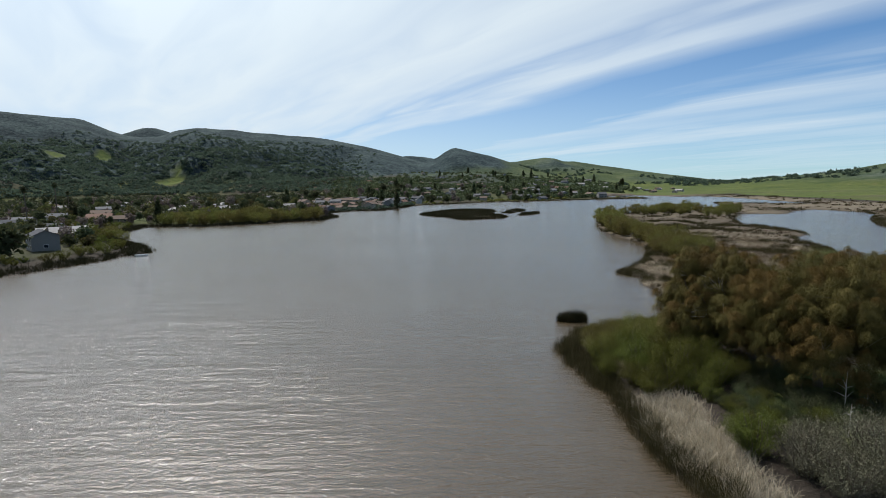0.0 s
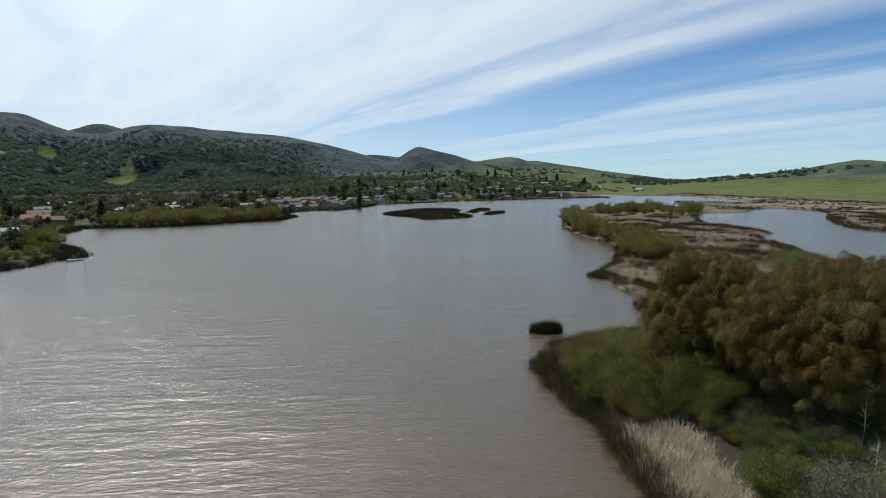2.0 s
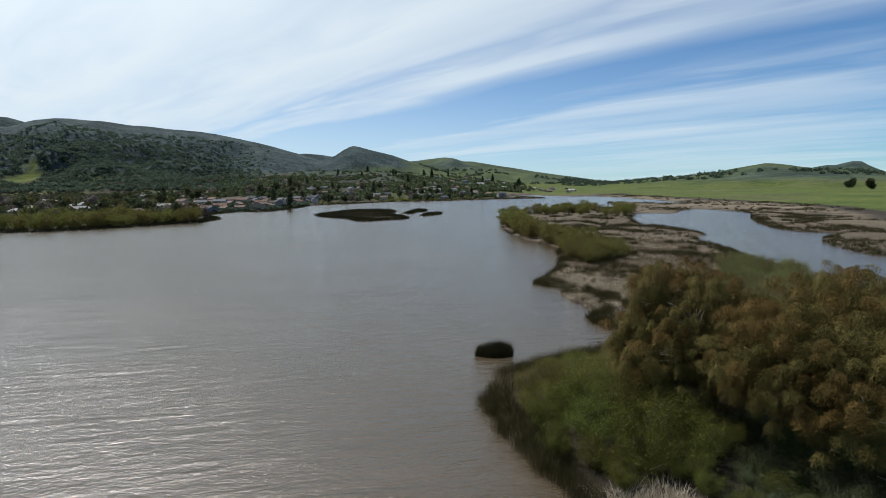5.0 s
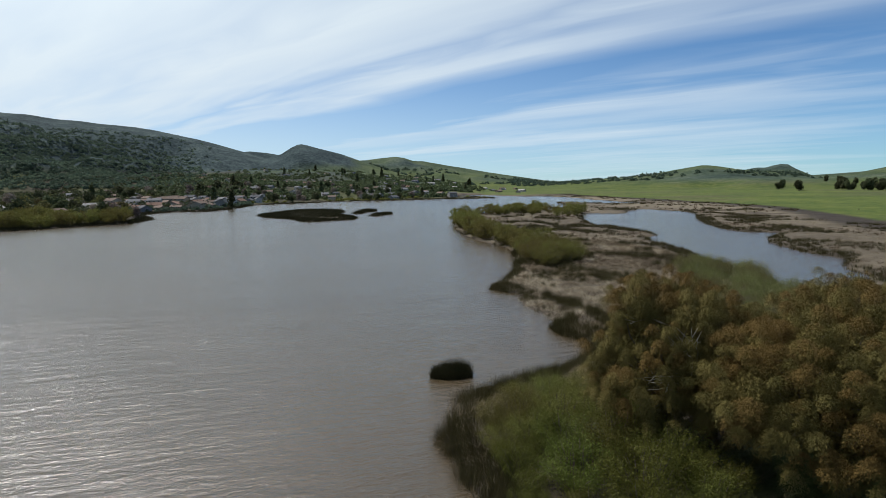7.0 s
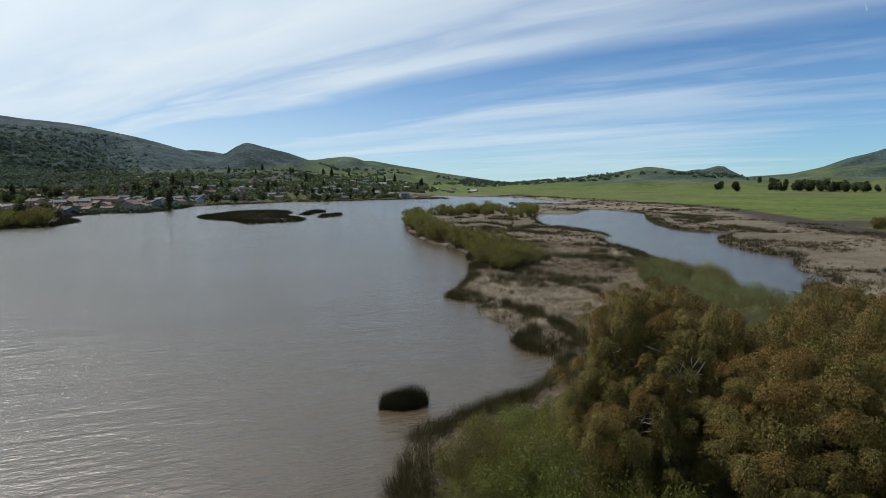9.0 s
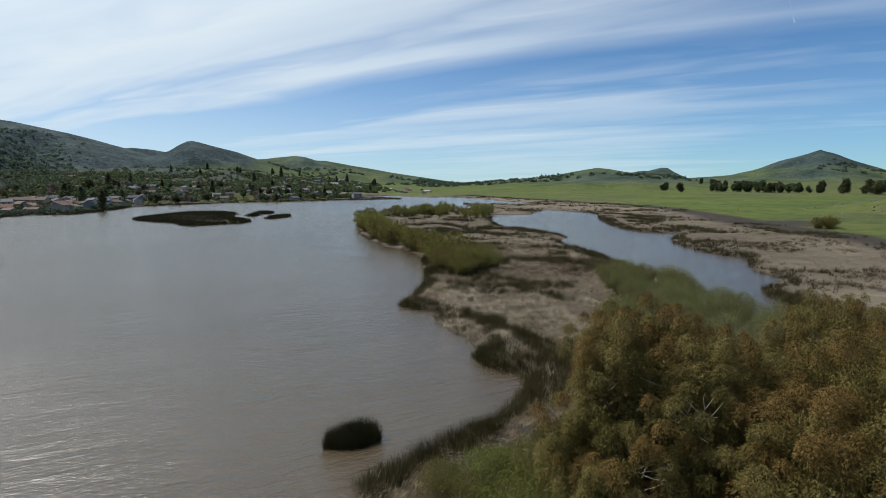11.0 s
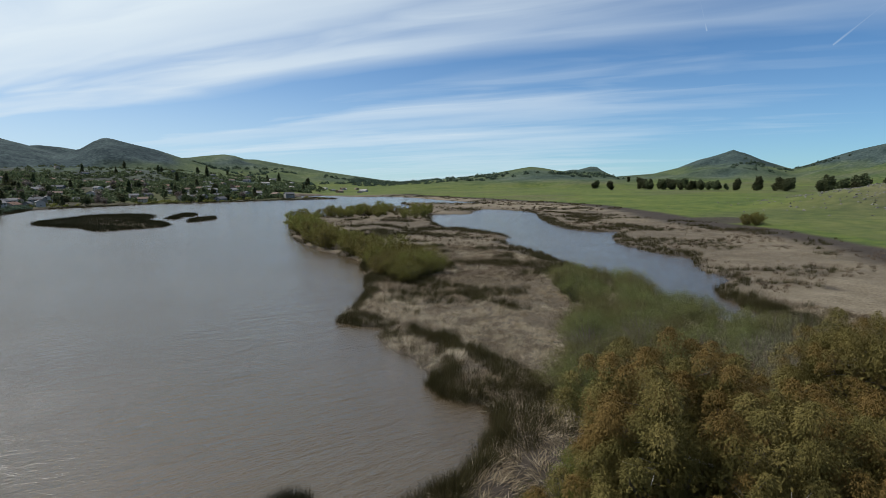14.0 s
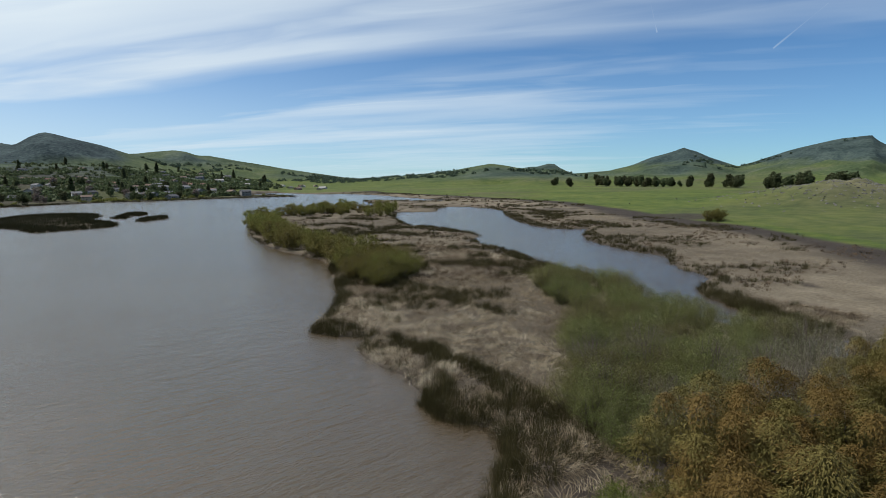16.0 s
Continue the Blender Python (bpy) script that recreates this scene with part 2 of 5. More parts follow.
m_greybush = blade_material("grey_twig_leaf", [(0.0, (0.095, 0.098, 0.050)), (0.5, (0.145, 0.142, 0.078)), (1.0, (0.215, 0.200, 0.128))], 0.7, 0.2, 0.1, 0.3)
m_euc = blade_material("gum_leaf", [(0.0, (0.046, 0.041, 0.012)), (0.4, (0.084, 0.071, 0.020)), (0.75, (0.138, 0.108, 0.033)), (1.0, (0.185, 0.134, 0.045))], 0.5, 0.08, 0, 0.16)
m_rust = blade_material("rusty_gum_leaf", [(0.0, (0.056, 0.038, 0.011)), (0.5, (0.104, 0.067, 0.019)), (1.0, (0.168, 0.104, 0.032))], 0.5, 0.08, 0, 0.16)
m_oak = blade_material("oak_leaf", [(0.0, (0.030, 0.042, 0.020)), (0.5, (0.058, 0.074, 0.034)), (1.0, (0.105, 0.118, 0.056))], 0.6, 0.3, 0.35)
m_spring = blade_material("spring_leaf", [(0.0, (0.05, 0.062, 0.020)), (0.5, (0.10, 0.105, 0.034)), (1.0, (0.17, 0.155, 0.065))], 0.6, 0.3, 0.25)
# far woods: leaf colour made bluer and paler to stand for haze
m_hazy_woods = blade_material("hazy_wood_leaf", [(0.0, (0.042, 0.066, 0.050)), (0.5, (0.066, 0.094, 0.064)), (1.0, (0.100, 0.126, 0.076))], 0.7, 0.5)
m_bare = blade_material("bare_twig", [(0.0, (0.09, 0.072, 0.058)), (0.5, (0.16, 0.135, 0.11)), (1.0, (0.27, 0.235, 0.20))], 0.8, 0.25, 0.2)
m_silver = blade_material("silver_leaf", [(0.0, (0.080, 0.084, 0.044)), (0.5, (0.135, 0.134, 0.080)), (1.0, (0.22, 0.212, 0.145))], 0.7, 0.2, 0.15, 0.3)
m_bark = surface("gum_bark", (0.045, 0.037, 0.029), (0.14, 0.118, 0.096), 1.2, 0.85, 0.2, 0.6)
m_pale = surface("dead_wood", (0.26, 0.23, 0.20), (0.50, 0.46, 0.41), 1.5, 0.85, 0.2, 0.5)
m_stem = surface("shrub_stem", (0.06, 0.048, 0.036), (0.17, 0.14, 0.11), 2.0, 0.9, 0.1, 0.4)
m_rock = surface("grey_rock", (0.08, 0.077, 0.068), (0.18, 0.17, 0.15), 0.5, 0.9, 0.2, 0.8)
m_asph = surface("asphalt", (0.045, 0.044, 0.042), (0.075, 0.073, 0.07), 0.5, 0.9, 0.2, 0.3)
m_glass, nt, b = material("window_glass", 0.06, 0.5)
b.inputs["Base Color"].default_value = (0.02, 0.024, 0.028, 1)
m_trim = surface("white_paint", (0.62, 0.61, 0.58), (0.80, 0.79, 0.76), 1.0, 0.5, 0.3, 0.1)
WALLS = [surface("stucco_" + n, tuple(c * 0.85 for c in rgb), rgb, 1.5, 0.9, 0.15, 0.3, 0.1) for n, rgb in
         (("grey", (0.25, 0.24, 0.22)), ("cream", (0.34, 0.30, 0.24)), ("tan", (0.24, 0.19, 0.14)), ("white", (0.42, 0.40, 0.37)), ("blue", (0.19, 0.20, 0.21)))]
ROOFS = [surface("shingle_" + n, tuple(c * 0.7 for c in rgb), rgb, 2.0, 0.9, 0.15, 0.7, 0.15) for n, rgb in
         (("grey", (0.17, 0.165, 0.165)), ("brown", (0.16, 0.115, 0.09)), ("red", (0.19, 0.115, 0.085)), ("pale", (0.33, 0.31, 0.29)), ("dark", (0.085, 0.085, 0.09)))]

# ---------------------------------------------------------------- helpers for meshes
def part(name, bm, mat, parent=None, label=""):
    me = bpy.data.meshes.new(name)
    bm.to_mesh(me)
    bm.free()
    me.materials.append(mat)
    ob = new(name, me)
    ob.parent = parent
    if label:
        tagged(ob, label)
    return ob


def mesh_np(name, verts, faces, mat, parent=None, smooth=False, label=""):
    """One mesh from arrays; faces are all of one length."""
    me = bpy.data.meshes.new(name)
    n, k = faces.shape
    me.vertices.add(len(verts))
    me.vertices.foreach_set("co", np.asarray(verts, np.float32).ravel())
    me.loops.add(n * k)
    me.loops.foreach_set("vertex_index", faces.astype(np.int32).ravel())
    me.polygons.add(n)
    me.polygons.foreach_set("loop_start", np.arange(0, n * k, k, dtype=np.int32))
    if smooth:
        me.polygons.foreach_set("use_smooth", np.ones(n, bool))
    me.update(calc_edges=True)
    me.materials.append(mat)
    ob = new(name, me)
    ob.parent = parent
    if label:
        tagged(ob, label)
    return ob


def box(bm, x0, y0, z0, x1, y1, z1):
    v = [bm.verts.new((x, y, z)) for z in (z0, z1) for x, y in ((x0, y0), (x1, y0), (x1, y1), (x0, y1))]
    for f in ((0, 3, 2, 1), (4, 5, 6, 7), (0, 1, 5, 4), (1, 2, 6, 5), (2, 3, 7, 6), (3, 0, 4, 7)):
        bm.faces.new([v[i] for i in f])


def tube(bm, pts, radii, sides=6):
    """A tapered tube along points."""
    rings = []
    for i, p in enumerate(pts):
        d = (pts[min(i + 1, len(pts) - 1)] - pts[max(i - 1, 0)]).normalized()
        u = d.orthogonal().normalized()
        w = d.cross(u)
        rings.append([bm.verts.new(p + (u * math.cos(a) + w * math.sin(a)) * radii[i]) for a in (2 * math.pi * k / sides for k in range(sides))])
    for a, c in zip(rings, rings[1:]):
        for k in range(sides):
            bm.faces.new((a[k], a[(k + 1) % sides], c[(k + 1) % sides], c[k]))
    bm.faces.new(rings[-1])


def hash2(i, j, seed):
    n = (i * 374761393 + j * 668265263 + seed * 982451653) & 0x7FFFFFFF
    n = ((n ^ (n >> 13)) * 1274126177) & 0x7FFFFFFF
    return ((n ^ (n >> 16)) & 0xFFFF) / 65535.0


def vnoise(x, y, size, seed=0, octaves=3):
    """Smooth value noise, -1 to 1, on arrays."""
    out, amp, tot = 0.0, 1.0, 0.0
    for o in range(octaves):
        u, v = np.asarray(x) / size, np.asarray(y) / size
        i, j = np.floor(u).astype(np.int64), np.floor(v).astype(np.int64)
        f, g = u - i, v - j
        f, g = f * f * (3 - 2 * f), g * g * (3 - 2 * g)
        s = seed + 17 * o
        a = hash2(i, j, s) * (1 - f) + hash2(i + 1, j, s) * f
        c = hash2(i, j + 1, s) * (1 - f) + hash2(i + 1, j + 1, s) * f
        out = out + amp * (2 * (a * (1 - g) + c * g) - 1)
        tot, amp, size = tot + amp, amp * 0.5, size * 0.5
    return out / tot


def signed(x, y, poly):
    """Signed distance to a closed outline, positive inside."""
    p = np.asarray(poly, float)
    q = np.roll(p, -1, 0)
    best = np.full(np.shape(x), 1e18)
    inside = np.zeros(np.shape(x), bool)
    for (ax, ay), (bx, by) in zip(p, q):
        dx, dy = bx - ax, by - ay
        t = np.clip(((x - ax) * dx + (y - ay) * dy) / (dx * dx + dy * dy + 1e-9), 0, 1)
        best = np.minimum(best, (x - ax - t * dx) ** 2 + (y - ay - t * dy) ** 2)
        cross = (ay > y) != (by > y)
        inside ^= cross & (x < ax + (y - ay) * dx / (dy if dy else 1e-9))
    return np.where(inside, 1, -1) * np.sqrt(best)


def step(a, b_, v):
    t = np.clip((v - a) / (b_ - a), 0, 1)
    return t * t * (3 - 2 * t)


def rounded(poly, times=1):
    """Corner cutting, to round an outline."""
    p = np.asarray(poly, float)
    for _ in range(times):
        q = np.roll(p, -1, 0)
        p = np.stack([0.8 * p + 0.2 * q, 0.2 * p + 0.8 * q], 1).reshape(-1, 2)
    return p


# ---------------------------------------------------------------- plan of the shores
EAST_SHORE = [(20, -160), (17, -60), (16, 0), (15, 34), (13.5, 40), (14, 50), (14, 56), (12.5, 63), (12, 72), (14, 77), (17.5, 80), (22, 81.5),
              (29, 83.5), (35, 86), (39, 89), (40.5, 92), (38, 96), (39, 102), (41, 107), (40, 117), (45, 124), (42, 127), (40, 131),
              (43, 136), (52, 147), (60, 163), (66, 178), (70.5, 192), (68.5, 216), (69, 236), (73, 258), (80, 285), (90, 317), (97, 344)]
NORTH_SHORE = [(108, 358), (135, 378), (170, 392), (203, 405), (232, 440), (256, 508), (268, 506), (298, 458), (318, 452), (322, 500), (328, 556),
               (342, 630), (338, 690), (300, 700), (285, 800), (252, 800), (212, 742), (242, 692), (258, 652), (190, 662), (115, 640), (66, 640), (9, 612),
               (-36, 585), (-41, 540), (-60, 478), (-83, 490), (-103, 462), (-100, 440), (-82, 398)]
WEST_SHORE = [(-88, 364), (-106, 357), (-128, 339), (-150, 328), (-176, 330), (-196, 334), (-184, 308), (-186, 293), (-178, 272), (-160, 250),
              (-131, 220), (-114, 196), (-119, 187), (-120, 176), (-124, 161), (-130, 146), (-138, 110), (-146, 20), (-130, -140), (-40, -200)]
POND = [(168, 311), (146, 266), (150, 244), (146, 214), (130, 200), (125, 180), (114, 153), (106, 130), (100, 118), (96, 108), (91, 95), (87, 80), (86, 62),
        (96, 62), (97, 84), (101, 95), (109, 108), (114, 112), (129, 116), (133, 127), (151, 139), (151, 147), (158, 168), (170, 184), (199, 203),
        (186, 207), (189, 227), (216, 270), (264, 326), (259, 376), (233, 356), (212, 331), (192, 345), (180, 330)]
ISLAND = [(-22, 412), (-11, 384), (3, 366), (8, 338), (17, 343), (37, 348), (40, 364), (30, 398), (40, 442), (30, 462), (6, 470), (-10, 438)]
ISLETS = [[(50, 373), (68, 386), (71, 410), (58, 398)], [(51, 440), (57, 420), (66, 436), (62, 452)], [(44, 408), (49, 405), (51, 414), (46, 417)]]
FIELD = [(620, 1500), (470, 900), (396, 700), (392, 589), (380, 439), (360, 345), (314, 264), (268, 205), (252, 160), (228, 130), (205, 103), (160, 60),
         (110, 48), (60, 56), (33, 62), (26, 50), (30, 20), (26, -200), (4000, -200), (4000, 3000), (1500, 3000)]
LAKE_R, POND_R = rounded(EAST_SHORE + NORTH_SHORE + WEST_SHORE), rounded(POND)
ISLE_R = [rounded(ISLAND)] + [rounded(p) for p in ISLETS]


def land(x, y):
    """Distance from the water's edge, positive on land."""
    w = np.maximum(signed(x, y, LAKE_R), signed(x, y, POND_R))
    d = -w + 0.9 * vnoise(x, y, 5.0, 3) + 0.5 * vnoise(x, y, 1.7, 4, 2)
    for p in ISLE_R:
        d = np.maximum(d, signed(x, y, p) + 1.2 * vnoise(x, y, 6.0, 9))
    return d


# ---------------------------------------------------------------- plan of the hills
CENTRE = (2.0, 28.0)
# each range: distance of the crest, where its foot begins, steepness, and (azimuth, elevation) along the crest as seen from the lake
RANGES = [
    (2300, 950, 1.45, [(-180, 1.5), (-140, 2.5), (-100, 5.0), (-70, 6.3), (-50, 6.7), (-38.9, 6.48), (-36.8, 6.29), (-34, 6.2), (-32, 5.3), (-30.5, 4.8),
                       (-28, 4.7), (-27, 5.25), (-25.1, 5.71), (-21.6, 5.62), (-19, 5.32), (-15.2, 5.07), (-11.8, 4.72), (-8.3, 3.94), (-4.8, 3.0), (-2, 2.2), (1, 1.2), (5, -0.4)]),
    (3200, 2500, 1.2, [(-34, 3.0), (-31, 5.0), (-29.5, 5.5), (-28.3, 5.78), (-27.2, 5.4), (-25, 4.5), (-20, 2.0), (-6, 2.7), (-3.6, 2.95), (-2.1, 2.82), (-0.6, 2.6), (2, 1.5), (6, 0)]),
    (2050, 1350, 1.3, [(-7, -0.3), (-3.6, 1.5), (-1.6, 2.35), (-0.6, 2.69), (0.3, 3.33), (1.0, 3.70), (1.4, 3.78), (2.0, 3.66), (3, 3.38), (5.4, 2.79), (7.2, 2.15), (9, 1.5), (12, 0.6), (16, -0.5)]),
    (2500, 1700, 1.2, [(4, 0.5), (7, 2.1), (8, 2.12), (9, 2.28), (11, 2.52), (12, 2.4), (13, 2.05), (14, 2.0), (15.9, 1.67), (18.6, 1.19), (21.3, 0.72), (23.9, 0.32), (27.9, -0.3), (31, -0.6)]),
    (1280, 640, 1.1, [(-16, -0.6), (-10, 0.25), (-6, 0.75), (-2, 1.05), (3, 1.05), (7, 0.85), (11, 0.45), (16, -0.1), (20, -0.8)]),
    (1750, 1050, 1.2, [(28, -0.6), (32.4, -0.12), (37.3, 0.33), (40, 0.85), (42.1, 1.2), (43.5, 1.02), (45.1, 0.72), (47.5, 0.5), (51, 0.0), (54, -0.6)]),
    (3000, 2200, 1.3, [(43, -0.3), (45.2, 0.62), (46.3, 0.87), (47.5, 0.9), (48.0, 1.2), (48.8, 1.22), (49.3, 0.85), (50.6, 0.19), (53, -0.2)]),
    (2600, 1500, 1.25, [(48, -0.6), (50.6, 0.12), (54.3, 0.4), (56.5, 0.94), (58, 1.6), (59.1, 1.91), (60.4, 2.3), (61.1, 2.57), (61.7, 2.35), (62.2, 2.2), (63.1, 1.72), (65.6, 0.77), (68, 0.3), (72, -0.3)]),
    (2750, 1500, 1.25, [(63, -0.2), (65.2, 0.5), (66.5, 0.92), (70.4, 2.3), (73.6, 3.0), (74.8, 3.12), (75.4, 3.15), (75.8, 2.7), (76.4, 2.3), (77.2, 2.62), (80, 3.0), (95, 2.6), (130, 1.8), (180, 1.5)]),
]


def height(x, y, shore):
    """Height of the ground."""
    dx, dy = x - CENTRE[0], y - CENTRE[1]
    r, az = np.hypot(dx, dy), np.degrees(np.arctan2(dx, dy))
    z = np.clip(shore * 0.22, -1.5, 0.34) + np.where(shore > 0, 0.34 * step(0.5, 4, shore) * (vnoise(x, y, 9, 21) + 0.6) + 0.16 * vnoise(x, y, 2.4, 22), 0)
    inland = step(5, 260, shore)
    z = z + np.where(shore > 0, inland * (1.2 + 0.8 * vnoise(x, y, 120, 5)), 0)
    west = step(60, -120, x) * step(0, 40, shore)
    z = z + west * (1.6 + 0.006 * np.clip(shore, 0, 700))
    top = np.zeros_like(z)
    rough = vnoise(x, y, 420, 31, 5)
    fine_ = vnoise(x, y, 95, 37, 3)
    ridged = vnoise(x, y, 230, 39, 3)
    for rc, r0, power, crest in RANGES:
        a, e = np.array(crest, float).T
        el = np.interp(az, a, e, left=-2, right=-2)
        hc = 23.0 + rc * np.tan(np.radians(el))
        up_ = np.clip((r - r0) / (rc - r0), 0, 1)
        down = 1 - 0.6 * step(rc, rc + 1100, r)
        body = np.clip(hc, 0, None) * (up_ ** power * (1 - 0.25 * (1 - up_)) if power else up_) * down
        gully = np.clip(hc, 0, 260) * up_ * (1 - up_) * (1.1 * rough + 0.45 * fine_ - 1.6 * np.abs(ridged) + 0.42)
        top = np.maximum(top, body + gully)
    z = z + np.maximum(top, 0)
    # rocky knoll in the meadow
    k = ((x - 478) / 75) ** 2 + ((y - 190) / 62) ** 2
    z = z + 15.5 * np.exp(-k) * (1 + 0.25 * vnoise(x, y, 14, 41))
    return z


# ---------------------------------------------------------------- ground: one sheet to the horizon, finer near the marsh
N, A, B = 470, 62.0, 5.02
u = np.linspace(-1, 1, N)
gx, gy = np.meshgrid(55 + A * np.sinh(B * u), 140 + A * np.sinh(B * u))
gx, gy = gx.ravel(), gy.ravel()
g_shore = land(gx, gy)
gz = height(gx, gy, g_shore)
ii = np.arange(N * N).reshape(N, N)
quads = np.stack([ii[:-1, :-1], ii[:-1, 1:], ii[1:, 1:], ii[1:, :-1]], -1).reshape(-1, 4)
ground = mesh_np("ground", np.stack([gx, gy, gz], 1), quads, m_ground, smooth=True)
tagged(ground, "lake shore, marsh, green meadow and brushy hills to the horizon", "ground", kind="structure")


def east_marsh(x, y):
    """Where reeds grow on the eastern side."""
    return signed(x, y, FIELD)


# standing tule in bands: centre line and half width
BANDS = [
    ([(43, 120), (47, 119), (47, 112), (48, 105), (47, 98), (46, 93), (45, 90)], 1.7),
    ([(40, 102), (40, 98), (43, 95), (43, 92)], 1.2),
    ([(45, 90), (41, 89), (38, 88), (35, 87), (33, 86)], 1.3),
    ([(42, 133), (48, 140), (56, 152)], 1.2),
    ([(63, 138), (67, 134), (68, 126), (68, 120)], 1.3),
    ([(65, 161), (64, 150), (70, 156), (84, 167)], 2.0),
    ([(109, 109), (103, 101), (99, 94), (96, 90)], 1.4),
    ([(123, 110), (131, 105), (134, 99), (131, 96)], 1.3),
    ([(135, 128), (137, 121), (144, 114)], 1.6),
    ([(178, 188), (165, 168), (156, 148), (154, 142)], 2.6),
    ([(230, 282), (193, 231), (187, 200)], 3.5),
    ([(145, 213), (142, 230), (137, 253)], 2.5),
    ([(131, 197), (118, 172), (110, 155)], 2.0),
    ([(109, 284), (126, 289), (126, 262), (136, 260)], 3.0),
]


def to_band(x, y):
    """How deep inside the nearest band, in metres; negative outside."""
    best = np.full(np.shape(x), -1e3)
    for line, w in BANDS:
        for (ax, ay), (bx, by) in zip(line, line[1:]):
            dx, dy = bx - ax, by - ay
            t = np.clip(((x - ax) * dx + (y - ay) * dy) / (dx * dx + dy * dy), 0, 1)
            best = np.maximum(best, w - np.hypot(x - ax - t * dx, y - ay - t * dy))
    return best


def k_mat(x, y, sh, n1):
    f = east_marsh(x, y)
    return (sh > 0.4) * np.where(x > 130, step(-15, -27, f), step(4, -8, f)) * np.clip(0.75 + 0.7 * n1, 0.1, 1)


def k_tule(x, y, sh, n1):
    f = east_marsh(x, y)
    edge = step(4.5, 1.0, sh + 3.5 * n1) * (sh > -0.4) * np.clip(0.22 + 1.9 * vnoise(x, y, 10, 83, 2) + 0.6 * step(100, 118, x) * step(330, 300, y), 0.03, 1)
    patch = step(0.16, 0.34, vnoise(x + 0.35 * y, y, 12, 81, 3)) * (sh > 0) * np.where(y < 170, 0.35, 0.85)
    band_ = step(-0.3, 0.5, to_band(x, y) + 1.3 * vnoise(x, y, 2.6, 89, 2)) * (sh > -0.6) * np.clip(0.8 + 0.9 * vnoise(x, y, 5, 90, 2), 0.1, 1)
    return np.maximum(np.maximum(edge, patch) * step(2, -8, f), band_)


def k_russet(x, y, sh, n1):
    f = east_marsh(x, y)
    return step(-0.12, 0.2, vnoise(x, y, 19, 91, 3)) * (sh > 1) * step(2, -12, f)


def k_bank(x, y, sh, n1):
    return (sh > 1.0) * step(21.6, 19.8, x - 0.05 * (y - 45) + 1.8 * n1) * step(54, 51, y + 1.5 * n1) * np.clip(0.75 + 0.9 * n1, 0.15, 1)


def k_bank_edge(x, y, sh, n1):
    return (sh > -0.7) * (sh < np.where(y > 84, 1.3, 2.0) + 1.2 * n1) * np.where(y > 58, step(-0.5, -0.1, vnoise(x, y, 7, 85, 2)), 1.0) * np.where(y > 84, 0.55, 1.0)


CLEARINGS = [(-27.7, 1330, 30, 20), (-26.9, 1385, 16, 14), (-36.4, 1700, 22, 16), (-32.9, 1700, 19, 13), (-35.6, 1480, 20, 12), (-34.4, 1440, 14, 9), (-24.5, 1700, 14, 9)]


def clearing(x, y):
    """Open grass on the wooded range: 1 inside."""
    out = np.zeros(np.shape(x))
    for az_, r_, w, d in CLEARINGS:
        a = radians(az_)
        ax, ay = x - CENTRE[0] - r_ * math.sin(a), y - CENTRE[1] - r_ * math.cos(a)
        across, along = ax * math.cos(a) - ay * math.sin(a), ax * math.sin(a) + ay * math.cos(a)
        out = np.maximum(out, step(1.25, 0.8, np.hypot(across / w, along / (d * 2.2)) + 0.35 * vnoise(x, y, 45, 87, 2)))
    return out


